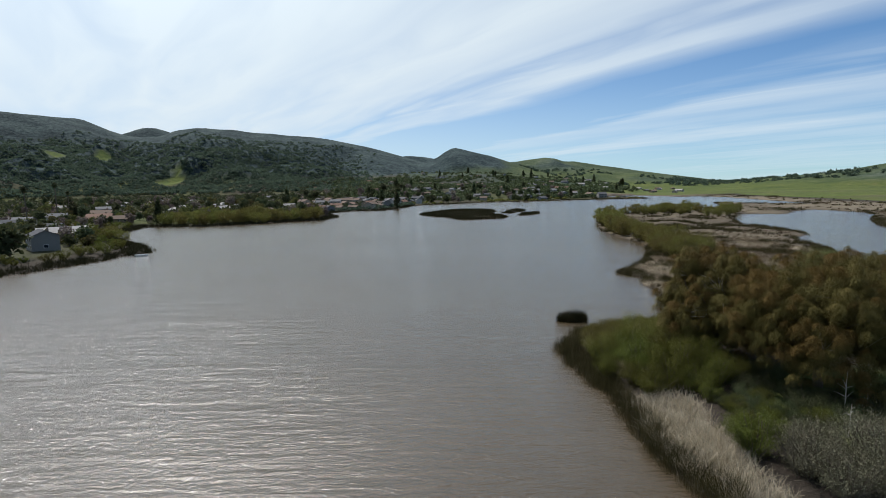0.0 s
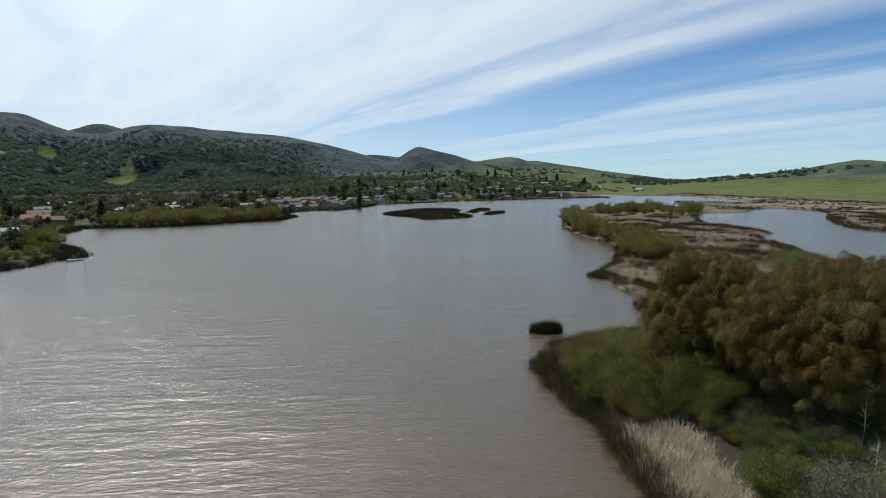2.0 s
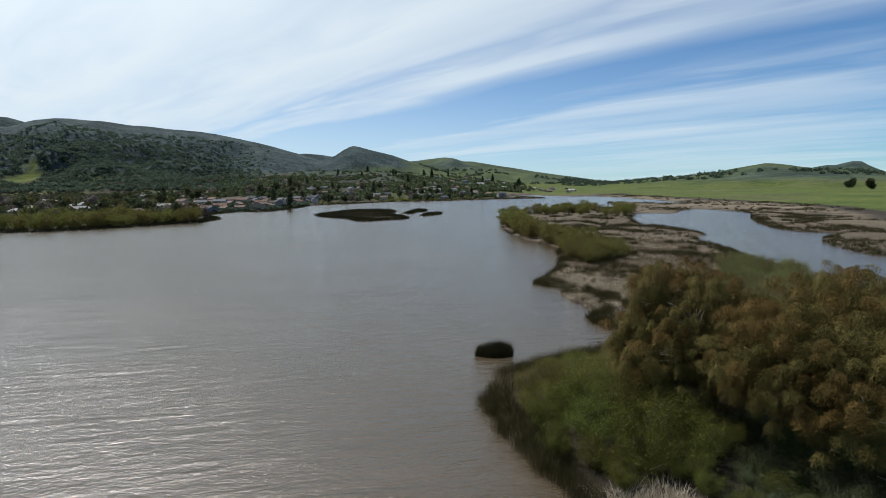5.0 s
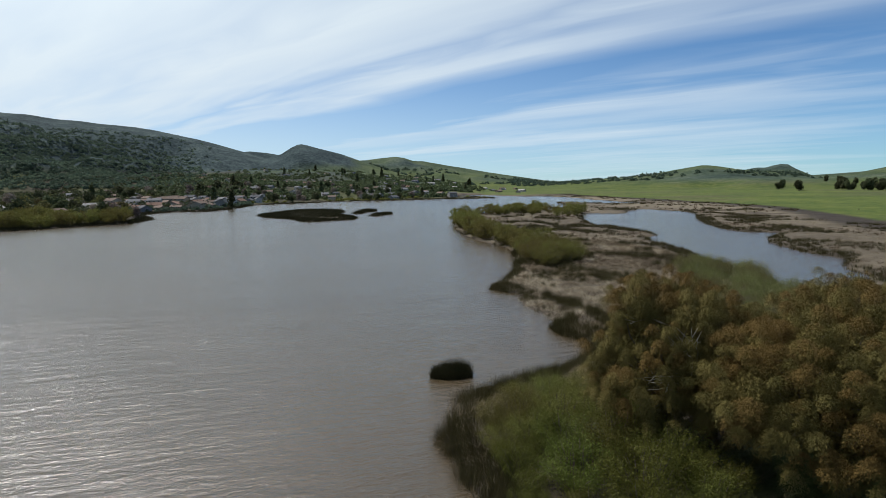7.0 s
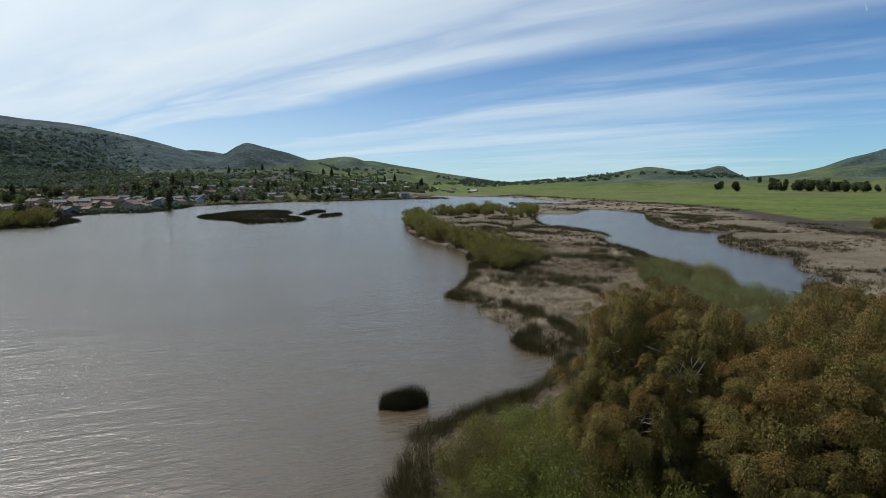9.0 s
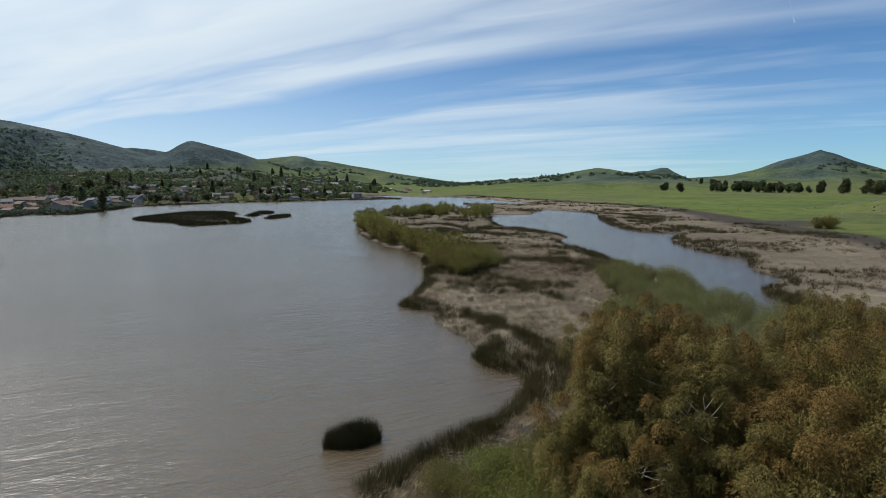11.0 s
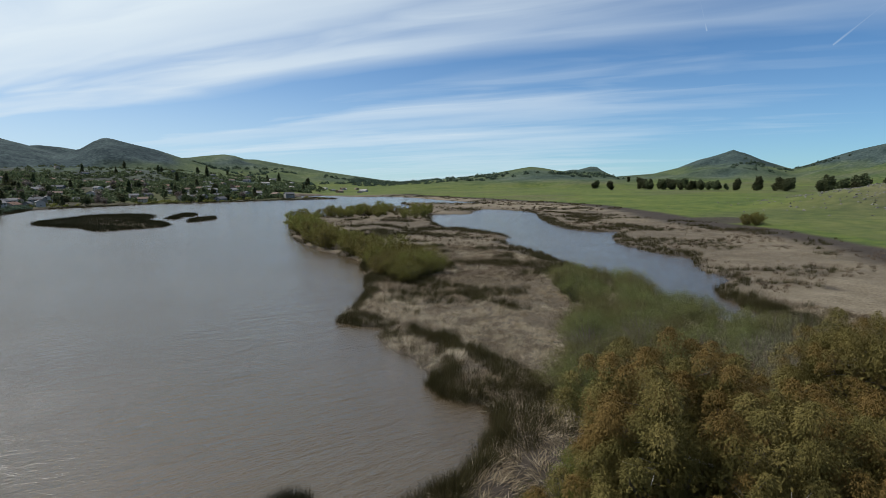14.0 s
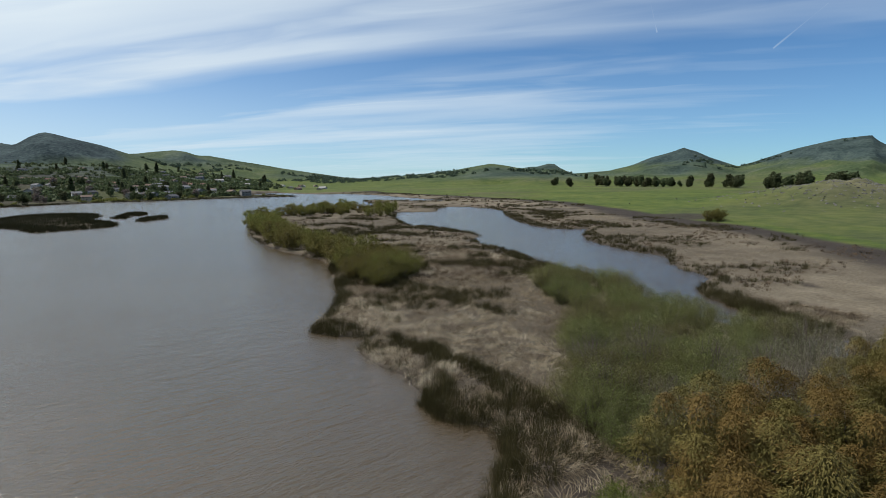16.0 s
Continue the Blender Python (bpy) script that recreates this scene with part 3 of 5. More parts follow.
def cover(x, y, z, shore):
    """Kinds of ground cover: grass, brush with haze in its colour, dry marsh; the rest is mud."""
    dx, dy = x - CENTRE[0], y - CENTRE[1]
    r, az = np.hypot(dx, dy), np.degrees(np.arctan2(dx, dy))
    n1, n2_ = vnoise(x, y, 60, 51), vnoise(x, y, 260, 52, 4)
    f = signed(x, y, FIELD) - 7
    grass_ = step(-9, -3, f + 3 * n1)
    east = (x > 0) & (y < 900)
    town = (~east) | ((y > 560) & (x < 230)) | (y > 1000)
    grass_ = np.where(town, 0.32 + 0.5 * n1, grass_)
    grass_ = np.where((y > 760) & (x > 150), 0.9, grass_)
    dry_ = np.where(town, 0.06, step(20, 34, -f + 5 * n1))
    dry_ = np.clip(dry_ * (0.72 + 0.5 * n1), 0, 1)
    dry_ = dry_ * step(0.0, 1.2, shore) * np.where(town, step(2, 7, shore), 1)
    grass_ = grass_ * step(4, 26, shore + 6 * n1)
    # the meadow is worn to dry grass in long patches
    meadow = east & (f > 4) & ((y > 95) | (x > 85))
    streak = vnoise(x + 0.5 * y, 2.2 * y, 150, 53, 4)
    grass_ = np.where(meadow, grass_ * np.clip(0.85 + 0.7 * streak, 0.4, 1), grass_)
    dry_ = np.where(meadow, np.maximum(dry_, 0.34), dry_)
    # haze-blue brush on the shaded western range and on the peaks
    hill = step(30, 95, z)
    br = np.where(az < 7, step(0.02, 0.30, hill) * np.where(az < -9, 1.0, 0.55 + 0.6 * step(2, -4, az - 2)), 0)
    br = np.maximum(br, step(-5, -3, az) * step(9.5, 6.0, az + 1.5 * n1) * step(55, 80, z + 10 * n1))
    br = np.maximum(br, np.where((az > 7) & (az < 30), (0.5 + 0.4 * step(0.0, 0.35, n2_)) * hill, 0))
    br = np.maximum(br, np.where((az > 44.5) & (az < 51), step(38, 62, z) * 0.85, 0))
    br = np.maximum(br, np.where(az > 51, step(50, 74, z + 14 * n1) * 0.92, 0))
    # the same hazy tone mutes the grass of the distant slopes
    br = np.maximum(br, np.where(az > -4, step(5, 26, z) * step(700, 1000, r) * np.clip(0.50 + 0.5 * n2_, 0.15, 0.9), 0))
    clear_ = clearing(x, y)
    br = br * (1 - clear_)
    grass_ = np.where(hill > 0.1, np.maximum(grass_, np.where(az < -4, 0.9 * clear_ + 0.1, 0.92)), grass_)
    grass_ = np.maximum(grass_, clear_)
    # bare rock tint on the knoll reads as dry ground
    k = ((x - 478) / 80) ** 2 + ((y - 190) / 66) ** 2
    kk = np.exp(-k * 1.3)
    grass_, dry_ = grass_ * (1 - 0.55 * kk), np.maximum(dry_, 0.8 * kk)
    # burnt, dark patch beside the meadow shrub
    bk = step(1.0, 0.5, ((x - 279) / 26) ** 2 + ((y - 207) / 20) ** 2 + 0.3 * n1)
    grass_, dry_ = grass_ * (1 - 0.9 * bk), dry_ * (1 - 0.95 * bk)
    wet = np.where((x > -10) & (x < 420) & (y < 720), np.maximum(k_tule(x, y, shore, vnoise(x, y, 9, 61, 3)), k_bank_edge(x, y, shore, vnoise(x, y, 9, 61, 3)) * (y < 100)), 0)
    return grass_ * (1 - 0.8 * wet), br, dry_ * (1 - 0.85 * np.clip(wet, 0, 1)) * (1 - 0.4 * step(230, 150, y) * (x > 10) * (x < 112)) * (1 - 0.8 * step(92, 84, y) * (x > 14) * (x < 75))


att_ = ground.data.color_attributes.new("cover", "FLOAT_COLOR", "POINT")
ca = np.ones((N * N, 4), np.float32)
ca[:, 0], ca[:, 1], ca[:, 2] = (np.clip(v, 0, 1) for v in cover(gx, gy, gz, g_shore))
att_.data.foreach_set("color", ca.ravel())

# lookup of the sheet's height, to stand things on it
_sx, _sy = 55 + A * np.sinh(B * u), 140 + A * np.sinh(B * u)
_gz = gz.reshape(N, N)


def stand(x, y):
    """Height of the ground sheet at a place (arrays or numbers)."""
    x, y = np.asarray(x, float), np.asarray(y, float)
    i = np.clip(np.searchsorted(_sx, x) - 1, 0, N - 2)
    j = np.clip(np.searchsorted(_sy, y) - 1, 0, N - 2)
    f, g = (x - _sx[i]) / (_sx[i + 1] - _sx[i]), (y - _sy[j]) / (_sy[j + 1] - _sy[j])
    return (_gz[j, i] * (1 - f) + _gz[j, i + 1] * f) * (1 - g) + (_gz[j + 1, i] * (1 - f) + _gz[j + 1, i + 1] * f) * g


bm = bmesh.new()
bmesh.ops.create_grid(bm, x_segments=1, y_segments=1, size=1)
for v in bm.verts:
    v.co = Vector((60 + 520 * v.co.x, 330 + 560 * v.co.y, 0))
tagged(part("water", bm, m_water), "muddy brown lake water rippled by the wind", "water", kind="structure")

# ---------------------------------------------------------------- plants
rng = np.random.default_rng(7)


def blades(base, lean, length, width, curl=0.35, seed=0, flat=None):
    """Bent reed blades: base (n,3), lean (n,3) unit ways, lengths, widths. Returns verts and triangles."""
    n = len(base)
    r = np.random.default_rng(seed)
    a = r.uniform(0, 2 * np.pi, n)
    side = np.stack([np.cos(a), np.sin(a), np.zeros(n)], 1) * width[:, None]
    mid = base + lean * (length * 0.55)[:, None]
    drop = np.stack([lean[:, 0] * curl, lean[:, 1] * curl, -np.full(n, curl * 0.55)], 1)
    tip = base + lean * length[:, None] + drop * length[:, None] * r.uniform(0.1, 1.0, n)[:, None]
    v = np.stack([base - side, base + side, mid - side * 0.8, mid + side * 0.8, tip], 1).reshape(-1, 3)
    k = np.arange(n)[:, None] * 5
    f = np.concatenate([k + [0, 1, 3], k + [0, 3, 2], k + [2, 3, 4]], 1).reshape(-1, 3)
    return v, f


def straws(base, lean, length, width, seed=0):
    """Straight reeds of one triangle."""
    n = len(base)
    a = np.random.default_rng(seed).uniform(0, 2 * np.pi, n)
    side = np.stack([np.cos(a), np.sin(a), np.zeros(n)], 1) * width[:, None]
    v = np.stack([base - side, base + side, base + lean * length[:, None]], 1).reshape(-1, 3)
    return v, np.arange(3 * n).reshape(-1, 3)


def unit(v):
    return v / (np.linalg.norm(v, axis=1, keepdims=True) + 1e-9)


def scatter(n, x0, x1, y0, y1, seed):
    r = np.random.default_rng(seed)
    return r.uniform(x0, x1, n), r.uniform(y0, y1, n), r


def across(ways, out, r):
    """Ways across a leaf: free, or so that its face looks outward."""
    n = len(ways)
    free_ = r.normal(size=(n, 3))
    return unit(np.cross(ways, free_ if out is None else unit(out) + free_ * 0.28))


def leaves(points, ways, length, width, seed=0, out=None):
    """Narrow leaves as bent diamonds of two triangles."""
    n = len(points)
    side = across(ways, out, np.random.default_rng(seed)) * (width * 0.5)[:, None]
    tip = points + ways * length[:, None]
    mid = points + ways * (length * 0.45)[:, None] + np.cross(ways, side) * 0.5
    v = np.stack([points, mid - side, tip, mid + side], 1).reshape(-1, 3)
    k = np.arange(n)[:, None] * 4
    return v, np.concatenate([k + [0, 1, 2], k + [0, 2, 3]], 1).reshape(-1, 3)


def slips(points, ways, length, width, seed=0, out=None):
    """Narrow pointed leaves of one triangle."""
    n = len(points)
    side = across(ways, out, np.random.default_rng(seed)) * (width * 0.5)[:, None]
    v = np.stack([points - side, points + side, points + ways * length[:, None]], 1).reshape(-1, 3)
    return v, np.arange(3 * n).reshape(-1, 3)


def shrub(name, mat, seed, tall=4.0, wide=3.2, n_stem=26, n_leaf=5200, size=0.17, label="", category="shrub", airy=0.0):
    """A many-stemmed shrub: arching stems and a crown of small leaves along sprays."""
    r = np.random.default_rng(seed)
    root = new(name)
    bm = bmesh.new()
    tips, ways = [], []
    for k in range(n_stem):
        a = r.uniform(0, 2 * np.pi)
        out = wide * 0.95 * math.sqrt(r.uniform(0.02, 1))
        hgt = tall * (1 - 0.45 * (out / wide) ** 2) * r.uniform(0.78, 1.08)
        p0 = Vector((0.25 * wide * math.cos(a) * r.uniform(0, 1), 0.25 * wide * math.sin(a) * r.uniform(0, 1), -0.2))
        p3 = Vector((out * math.cos(a), out * math.sin(a), hgt))
        p1 = p0.lerp(p3, 0.35) + Vector((r.normal() * 0.15, r.normal() * 0.15, hgt * 0.13))
        p2 = p0.lerp(p3, 0.72) + Vector((r.normal() * 0.15, r.normal() * 0.15, hgt * 0.12))
        tube(bm, [p0, p1, p2, p3], [0.05, 0.035, 0.022, 0.008], 4)
        pts = [p0, p1, p2, p3]
        for _ in range(15):
            t = r.uniform(0.08, 1.0) * 2.999
            q = pts[int(t)].lerp(pts[int(t) + 1], t - int(t))
            tips.append(q)
            w = Vector((r.normal() * 0.8 + math.cos(a) * 0.5, r.normal() * 0.8 + math.sin(a) * 0.5, r.uniform(-0.1, 1.0))).normalized()
            ways.append(w)
    tagged(part("branchwork", bm, m_stem if airy < 0.2 else m_bare, root), kind="stuff")
    tips, ways = np.array([tuple(v) for v in tips]), np.array([tuple(v) for v in ways])
    pick = r.integers(0, len(tips), n_leaf)
    along = r.uniform(0.0, 1.0, n_leaf)
    pos = tips[pick] + ways[pick] * (along * 0.24 * wide)[:, None] + r.normal(size=(n_leaf, 3)) * 0.11 * wide * (0.5 + 0.5 * along)[:, None]
    pos[:, 2] = np.maximum(pos[:, 2], 0.05)
    way = unit(ways[pick] * 0.7 + r.normal(size=(n_leaf, 3)) * 0.7 + np.array([0, 0, 0.55]))
    ln = size * r.uniform(0.6, 1.4, n_leaf)
    face = unit((pos - np.array([0, 0, 0.25 * tall])) / np.array([wide, wide, tall])) + ways[pick] * 0.45 + r.normal(size=(n_leaf, 3)) * 0.25
    v, f = slips(pos, way, ln, ln * 0.46, seed + 1, face)
    mesh_np("crown", v, f, mat, root)
    return tagged(root, label, category)


def place(ob, spots, group="", turn_seed=3, first=True):
    """Stand the thing on the first spot and copies on the others: (x, y, scale)."""
    r = np.random.default_rng(turn_seed)
    made = []
    for k, (x, y, s) in enumerate(spots):
        m = pose(x, y, float(stand(x, y)) - 0.05, 0, 0, r.uniform(0, 360)) @ Matrix.Diagonal((s, s, s * r.uniform(0.88, 1.1), 1))
        if k == 0 and first:
            o = ob
            o.matrix_basis = m
        else:
            o = copy_thing(ob, Matrix.Identity(4))
            o.matrix_basis = m
        if group:
            tagged(o, group=group)
        made.append(o)
    return made


def spots_in(n, x0, x1, y0, y1, s0, s1, seed, gap=2.0, inside=None):
    """Spread spots with a least distance, on land."""
    r = np.random.default_rng(seed)
    out = []
    for _ in range(n * 40):
        x, y = r.uniform(x0, x1), r.uniform(y0, y1)
        if inside is not None and not inside(x, y):
            continue
        if all((x - a) ** 2 + (y - b_) ** 2 > gap * gap for a, b_, _ in out):
            out.append((x, y, r.uniform(s0, s1)))
            if len(out) == n:
                break
    return out


# gum trees ---------------------------------------------------------------
def gum_tree(x, y, tall, wide, seed, rust=0.4, n_tuft=700, per=300, label="", bare=()):
    """A weeping gum: forked trunk, limbs, and hanging tufts of narrow leaves over a lobed crown that reaches low."""
    r = np.random.default_rng(seed)
    root = new("gum_tree")
    root.matrix_basis = pose(x, y, float(stand(x, y)) - 0.1)
    bm = bmesh.new()
    fork = Vector((r.normal() * 0.3, r.normal() * 0.3, tall * 0.16))
    tube(bm, [Vector((0, 0, -0.3)), Vector((0.05, 0, 0.5)), fork * 0.6, fork], [0.62, 0.50, 0.42, 0.38], 9)
    part("trunk", bm, m_bark, root)
    lobes = []
    n_lobe = 38
    mid_z, half = tall * 0.50, tall * 0.50 - wide * 0.22
    for k in range(n_lobe):
        zz = 1 - 1.80 * (k + 0.5) / n_lobe
        a = 2.39996 * k + r.normal() * 0.12
        q = (math.sqrt(max(0.0, 1 - zz * zz)) ** 0.8 if zz > 0 else 0.93 + 0.07 * zz) * r.uniform(0.76, 1.06) * wide * 0.80
        s = wide * 0.235 * r.uniform(0.75, 1.4)
        lobes.append((Vector((q * math.cos(a), q * math.sin(a), mid_z + half * zz * (1 + r.normal() * 0.05))), s))
    high = max(c.z + 1.2 * s for c, s in lobes)
    for c, s in lobes:
        c.z = min(c.z * tall / high * 1.06, tall - 1.2 * s)
    for k, (c, s) in enumerate(lobes):
        bm = bmesh.new()
        e = c + Vector((0, 0, s * 0.25))
        mid1 = fork.lerp(e, 0.35) + Vector((r.normal() * 0.4, r.normal() * 0.4, 0.8))
        mid2 = fork.lerp(e, 0.7) + Vector((r.normal() * 0.4, r.normal() * 0.4, 0.6))
        tube(bm, [fork * 0.92, mid1, mid2, e], [0.15, 0.10, 0.06, 0.025], 6)
        for j in range(4):
            st = mid1.lerp(mid2, r.uniform(0, 1)) if j < 3 else mid2.lerp(e, r.uniform(0, 1))
            w = Vector((r.normal(), r.normal(), r.uniform(-0.2, 0.8))).normalized() * s * r.uniform(0.6, 1.1)
            tube(bm, [st, st + w * 0.5 + Vector((0, 0, 0.1)), st + w], [0.05, 0.03, 0.01], 4)
        part("limb", bm, m_bark, root)
    pts, ways, lens, outs = ({0: [], 1: []} for _ in range(4))

    def add(kind, p, w, ln, out):
        for lot, v in ((pts, p), (ways, w), (lens, ln), (outs, out)):
            lot[kind].append(v)

    for k, (c, s) in enumerate(lobes):
        o = Vector((c.x, c.y, 0)).normalized() * 0.55 if k else Vector()
        chosen = []
        for _ in range(n_tuft):
            tries = [(Vector((r.normal(), r.normal(), r.normal() * 0.65 + 0.30)).normalized() + o).normalized() for _ in range(7)]
            d = max(tries, key=lambda t: min(((t - e).length for e in chosen), default=0))
            chosen.append(d)
            cc = np.array(c + d * s * r.uniform(0.88, 1.2))
            cc[2] = max(cc[2], 1.0)
            size = min(s, 1.9) * 0.36 * r.uniform(0.65, 1.35)
            n = int(per * (size / 0.7) ** 2)
            a = r.uniform(0, 2 * np.pi, n)
            q = r.uniform(0, 1, n) ** 0.6
            hang = r.uniform(0, 1, n) ** 1.2 * q
            lobed = 1 + 0.28 * np.sin(3 * a + r.uniform(0, 6)) * q
            ring = np.stack([np.cos(a) * q, np.sin(a) * q, np.zeros(n)], 1)
            p = ring * size * lobed[:, None]
            p[:, 2] = size * (0.62 * (1 - q * q) - hang * 1.25)
            p += r.normal(size=(n, 3)) * 0.035
            w = ring * 0.8 + r.normal(size=(n, 3)) * 0.3
            w[:, 2] -= 0.25 + 1.0 * hang
            face = unit(ring + np.stack([np.zeros(n), np.zeros(n), 1.1 * (1 - q) + 0.15 - 0.3 * hang], 1)) + np.array(d) * 0.25
            warm = rust * (0.45 + 0.9 * max(0.0, d.z)) + 0.5 * float(vnoise(np.array([cc[0] + 31 * seed]), np.array([cc[1] + 0.8 * cc[2]]), 4.0, seed, 2)[0])
            add(1 if r.uniform() < warm else 0, cc + p, unit(w), r.uniform(0.07, 0.14, n), face)
    # dense leafage inside the lobes
    for c, s in lobes:
        n = int(760 * s * s)
        d = unit(r.normal(size=(n, 3)))
        add(0, np.array(c) + d * (s * 0.60 * r.uniform(0, 1, n) ** 0.4)[:, None], unit(r.normal(size=(n, 3)) * 0.6 + np.array([0, 0, -1])), r.uniform(0.12, 0.2, n), d)
    # shaded leafage through the heart of the crown
    n = int(6.5 * tall * wide * wide)
    d = unit(r.normal(size=(n, 3)))
    p = d * (r.uniform(0, 1, n) ** 0.4)[:, None] * np.array([wide * 0.55, wide * 0.55, half * 0.78]) + np.array([0, 0, mid_z])
    p[:, 2] = np.maximum(p[:, 2], 1.0)
    add(0, p, unit(r.normal(size=(n, 3))), r.uniform(0.3, 0.5, n), d)
    for kind, mat, nm, lb in ((0, m_euc, "crown", ""), (1, m_rust, "rusty_foliage", "rust-brown foliage tufts")):
        if pts[kind]:
            p, w, ln, out = (np.concatenate(lot[kind]) for lot in (pts, ways, lens, outs))
            v, f = slips(p, w, ln, ln * np.where(ln > 0.25, 0.5, 0.36), seed + kind, out)
            mesh_np(nm, v, f, mat, root, label=lb)
    # dead pale limbs: start, end in the tree's own space
    for p0, p1 in bare:
        bm = bmesh.new()
        a, c = Vector(p0), Vector(p1)
        m1 = a.lerp(c, 0.5) + Vector((r.normal() * 0.3, r.normal() * 0.3, 0.35))
        tube(bm, [a, m1, c], [0.075, 0.05, 0.015], 5)
        for j in range(5):
            st = m1.lerp(c, r.uniform(0, 0.8)) if j else m1
            w = (c - a).normalized() * r.uniform(0.5, 1.1) + Vector((r.normal() * 0.6, r.normal() * 0.6, r.uniform(-0.2, 0.7)))
            tube(bm, [st, st + w * 0.5, st + w + Vector((0, 0, 0.15))], [0.03, 0.02, 0.008], 4)
        part("dead_limb", bm, m_pale, root, "bleached dead limb")
    return tagged(root, label, "tree", "gum trees on the bank")


gum_tree(30.4, 64.8, 14.4, 7.1, 11, 0.42, 12, 1350, "olive-green weeping gum tree with pale limbs on the bank",
         bare=(((-0.5, -2.9, 8.7), (-3.5, -3.9, 9.9)), ((-0.2, -3.1, 7.4), (-2.3, -4.6, 10.4)), ((-2.1, -1.5, 6.4), (-4.5, -2.8, 6.6)), ((-0.5, -2.2, 5.9), (-3.6, -3.7, 6.1)), ((-0.4, -2.8, 5.9), (-2.4, -4.1, 10.2)), ((-1.0, -2.9, 8.9), (-3.1, -3.8, 9.1)), ((-1.2, -2.7, 6.7), (-3.8, -3.3, 6.7)), ((-1.2, -1.0, 10.4), (-4.5, -0.2, 10.8))))
gum_tree(36.3, 54.2, 15.2, 9.4, 12, 0.50, 14, 1150, "broad rust-tinged weeping gum tree on the grassy bank",
         bare=(((-2, -4, 5.0), (-4.5, -6.5, 6.5)), ((1, -5, 6.0), (0.5, -8.0, 8.2))))
gum_tree(50.5, 65.0, 14.0, 6.4, 13, 0.38, 10, 750, "rust-tinged weeping gum tree behind the other gums")

# reeds -------------------------------------------------------------------
def reed_sheet(name, n, area, mat, keep, lie, length, width, seed, label, category, kind="stuff", tuft=14, loose=0.32, but=None, comb=3.0, bent=True):
    """Reeds in tussocks over an area: keep(x, y, shore, n1) gives the share that stays, lie is how far they lean over."""
    x, y, r = scatter(n // tuft, *area, seed)
    sh = land(x, y)
    n1 = vnoise(x, y, 9, 61, 3)
    ok = r.uniform(0, 1, len(x)) < keep(x, y, sh, n1)
    if but is not None:
        ok &= ~((x > but[0]) & (x < but[1]) & (y > but[2]) & (y < but[3]))
    x, y = np.repeat(x[ok], tuft), np.repeat(y[ok], tuft)
    m = len(x)
    big = np.repeat(r.uniform(0.65, 1.2, m // tuft), tuft)
    out = r.normal(size=(m, 2)) * loose
    x, y = x + out[:, 0], y + out[:, 1]
    z = stand(x, y)
    swirl = comb * np.pi * vnoise(x, y, 8, 71, 2) + np.repeat(r.normal(size=m // tuft) * (3.5 - comb), tuft) + r.normal(size=m) * 0.6
    lean = lie * r.uniform(0.4, 1.4, m)
    w = unit(np.stack([np.cos(swirl) * lean + out[:, 0] * 0.7, np.sin(swirl) * lean + out[:, 1] * 0.7, np.ones(m)], 1))
    ln, wd, at = r.uniform(*length, m) * big, r.uniform(*width, m), np.stack([x, y, z - 0.05], 1)
    v, f = blades(at, w, ln, wd, 0.35, seed + 5) if bent else straws(at, w, ln, wd, seed + 5)
    ob = mesh_np(name, v, f, mat)
    return tagged(ob, label, category, kind=kind)


NEAR, MIDDLE, FAR_ = (26, 112, 83, 200), (60, 270, 100, 330), (90, 420, 300, 720)
reed_sheet("dead_reed_mat", 230000, NEAR, m_tan, k_mat, 2.6, (0.9, 1.8), (0.012, 0.026), 101, "flattened mat of dead tan reeds over the marsh", "reeds", comb=2.3)
reed_sheet("tule_bed", 1500000, NEAR, m_tule, k_tule, 0.28, (0.9, 1.75), (0.010, 0.019), 102, "dark green-brown standing tule reeds along the water's edge", "reeds", tuft=30, loose=0.26, bent=False)
reed_sheet("lodged_reed_drift", 110000, NEAR, m_straw, lambda x, y, sh, n1: (sh > 0.3) * step(4, -8, east_marsh(x, y)) * step(0.0, 0.3, vnoise(x, y, 12, 73, 2)), 2.6, (1.0, 1.9), (0.010, 0.020), 115, "pale drifts of lodged reeds over the marsh", "reeds", comb=2.2, tuft=26, loose=0.5)
reed_sheet("reed_litter_heap", 260000, (11, 112, 60, 200), m_straw, lambda x, y, sh, n1: (sh > 0.0) * (sh < 3.0 + 1.5 * n1) * step(0.12, -0.08, vnoise(x, y, 10, 83, 2)), 1.5, (0.4, 0.9), (0.010, 0.020), 116, "pale heaps of broken reeds at the water's edge", "reeds", comb=0.5, tuft=20, loose=0.3)
reed_sheet("russet_reed_bed", 330000, NEAR, m_russet, k_russet, 0.9, (0.5, 1.0), (0.009, 0.018), 103, "russet-brown dying reeds in the marsh", "reeds", bent=False)
reed_sheet("dead_reed_mat", 130000, MIDDLE, m_tan, k_mat, 2.4, (0.7, 1.3), (0.016, 0.034), 104, "dead tan reeds lying over the far marsh", "reeds", but=NEAR, comb=1.5, loose=0.7, bent=False, tuft=20)
reed_sheet("tule_bed", 700000, MIDDLE, m_tule, k_tule, 0.2, (0.8, 1.6), (0.022, 0.045), 105, "dark standing tule reeds round the pond", "reeds", but=NEAR, tuft=20, bent=False)
reed_sheet("russet_reed_bed", 90000, MIDDLE, m_russet, k_russet, 0.7, (0.6, 1.2), (0.025, 0.05), 106, "russet-brown dying reeds round the pond", "reeds", but=NEAR)
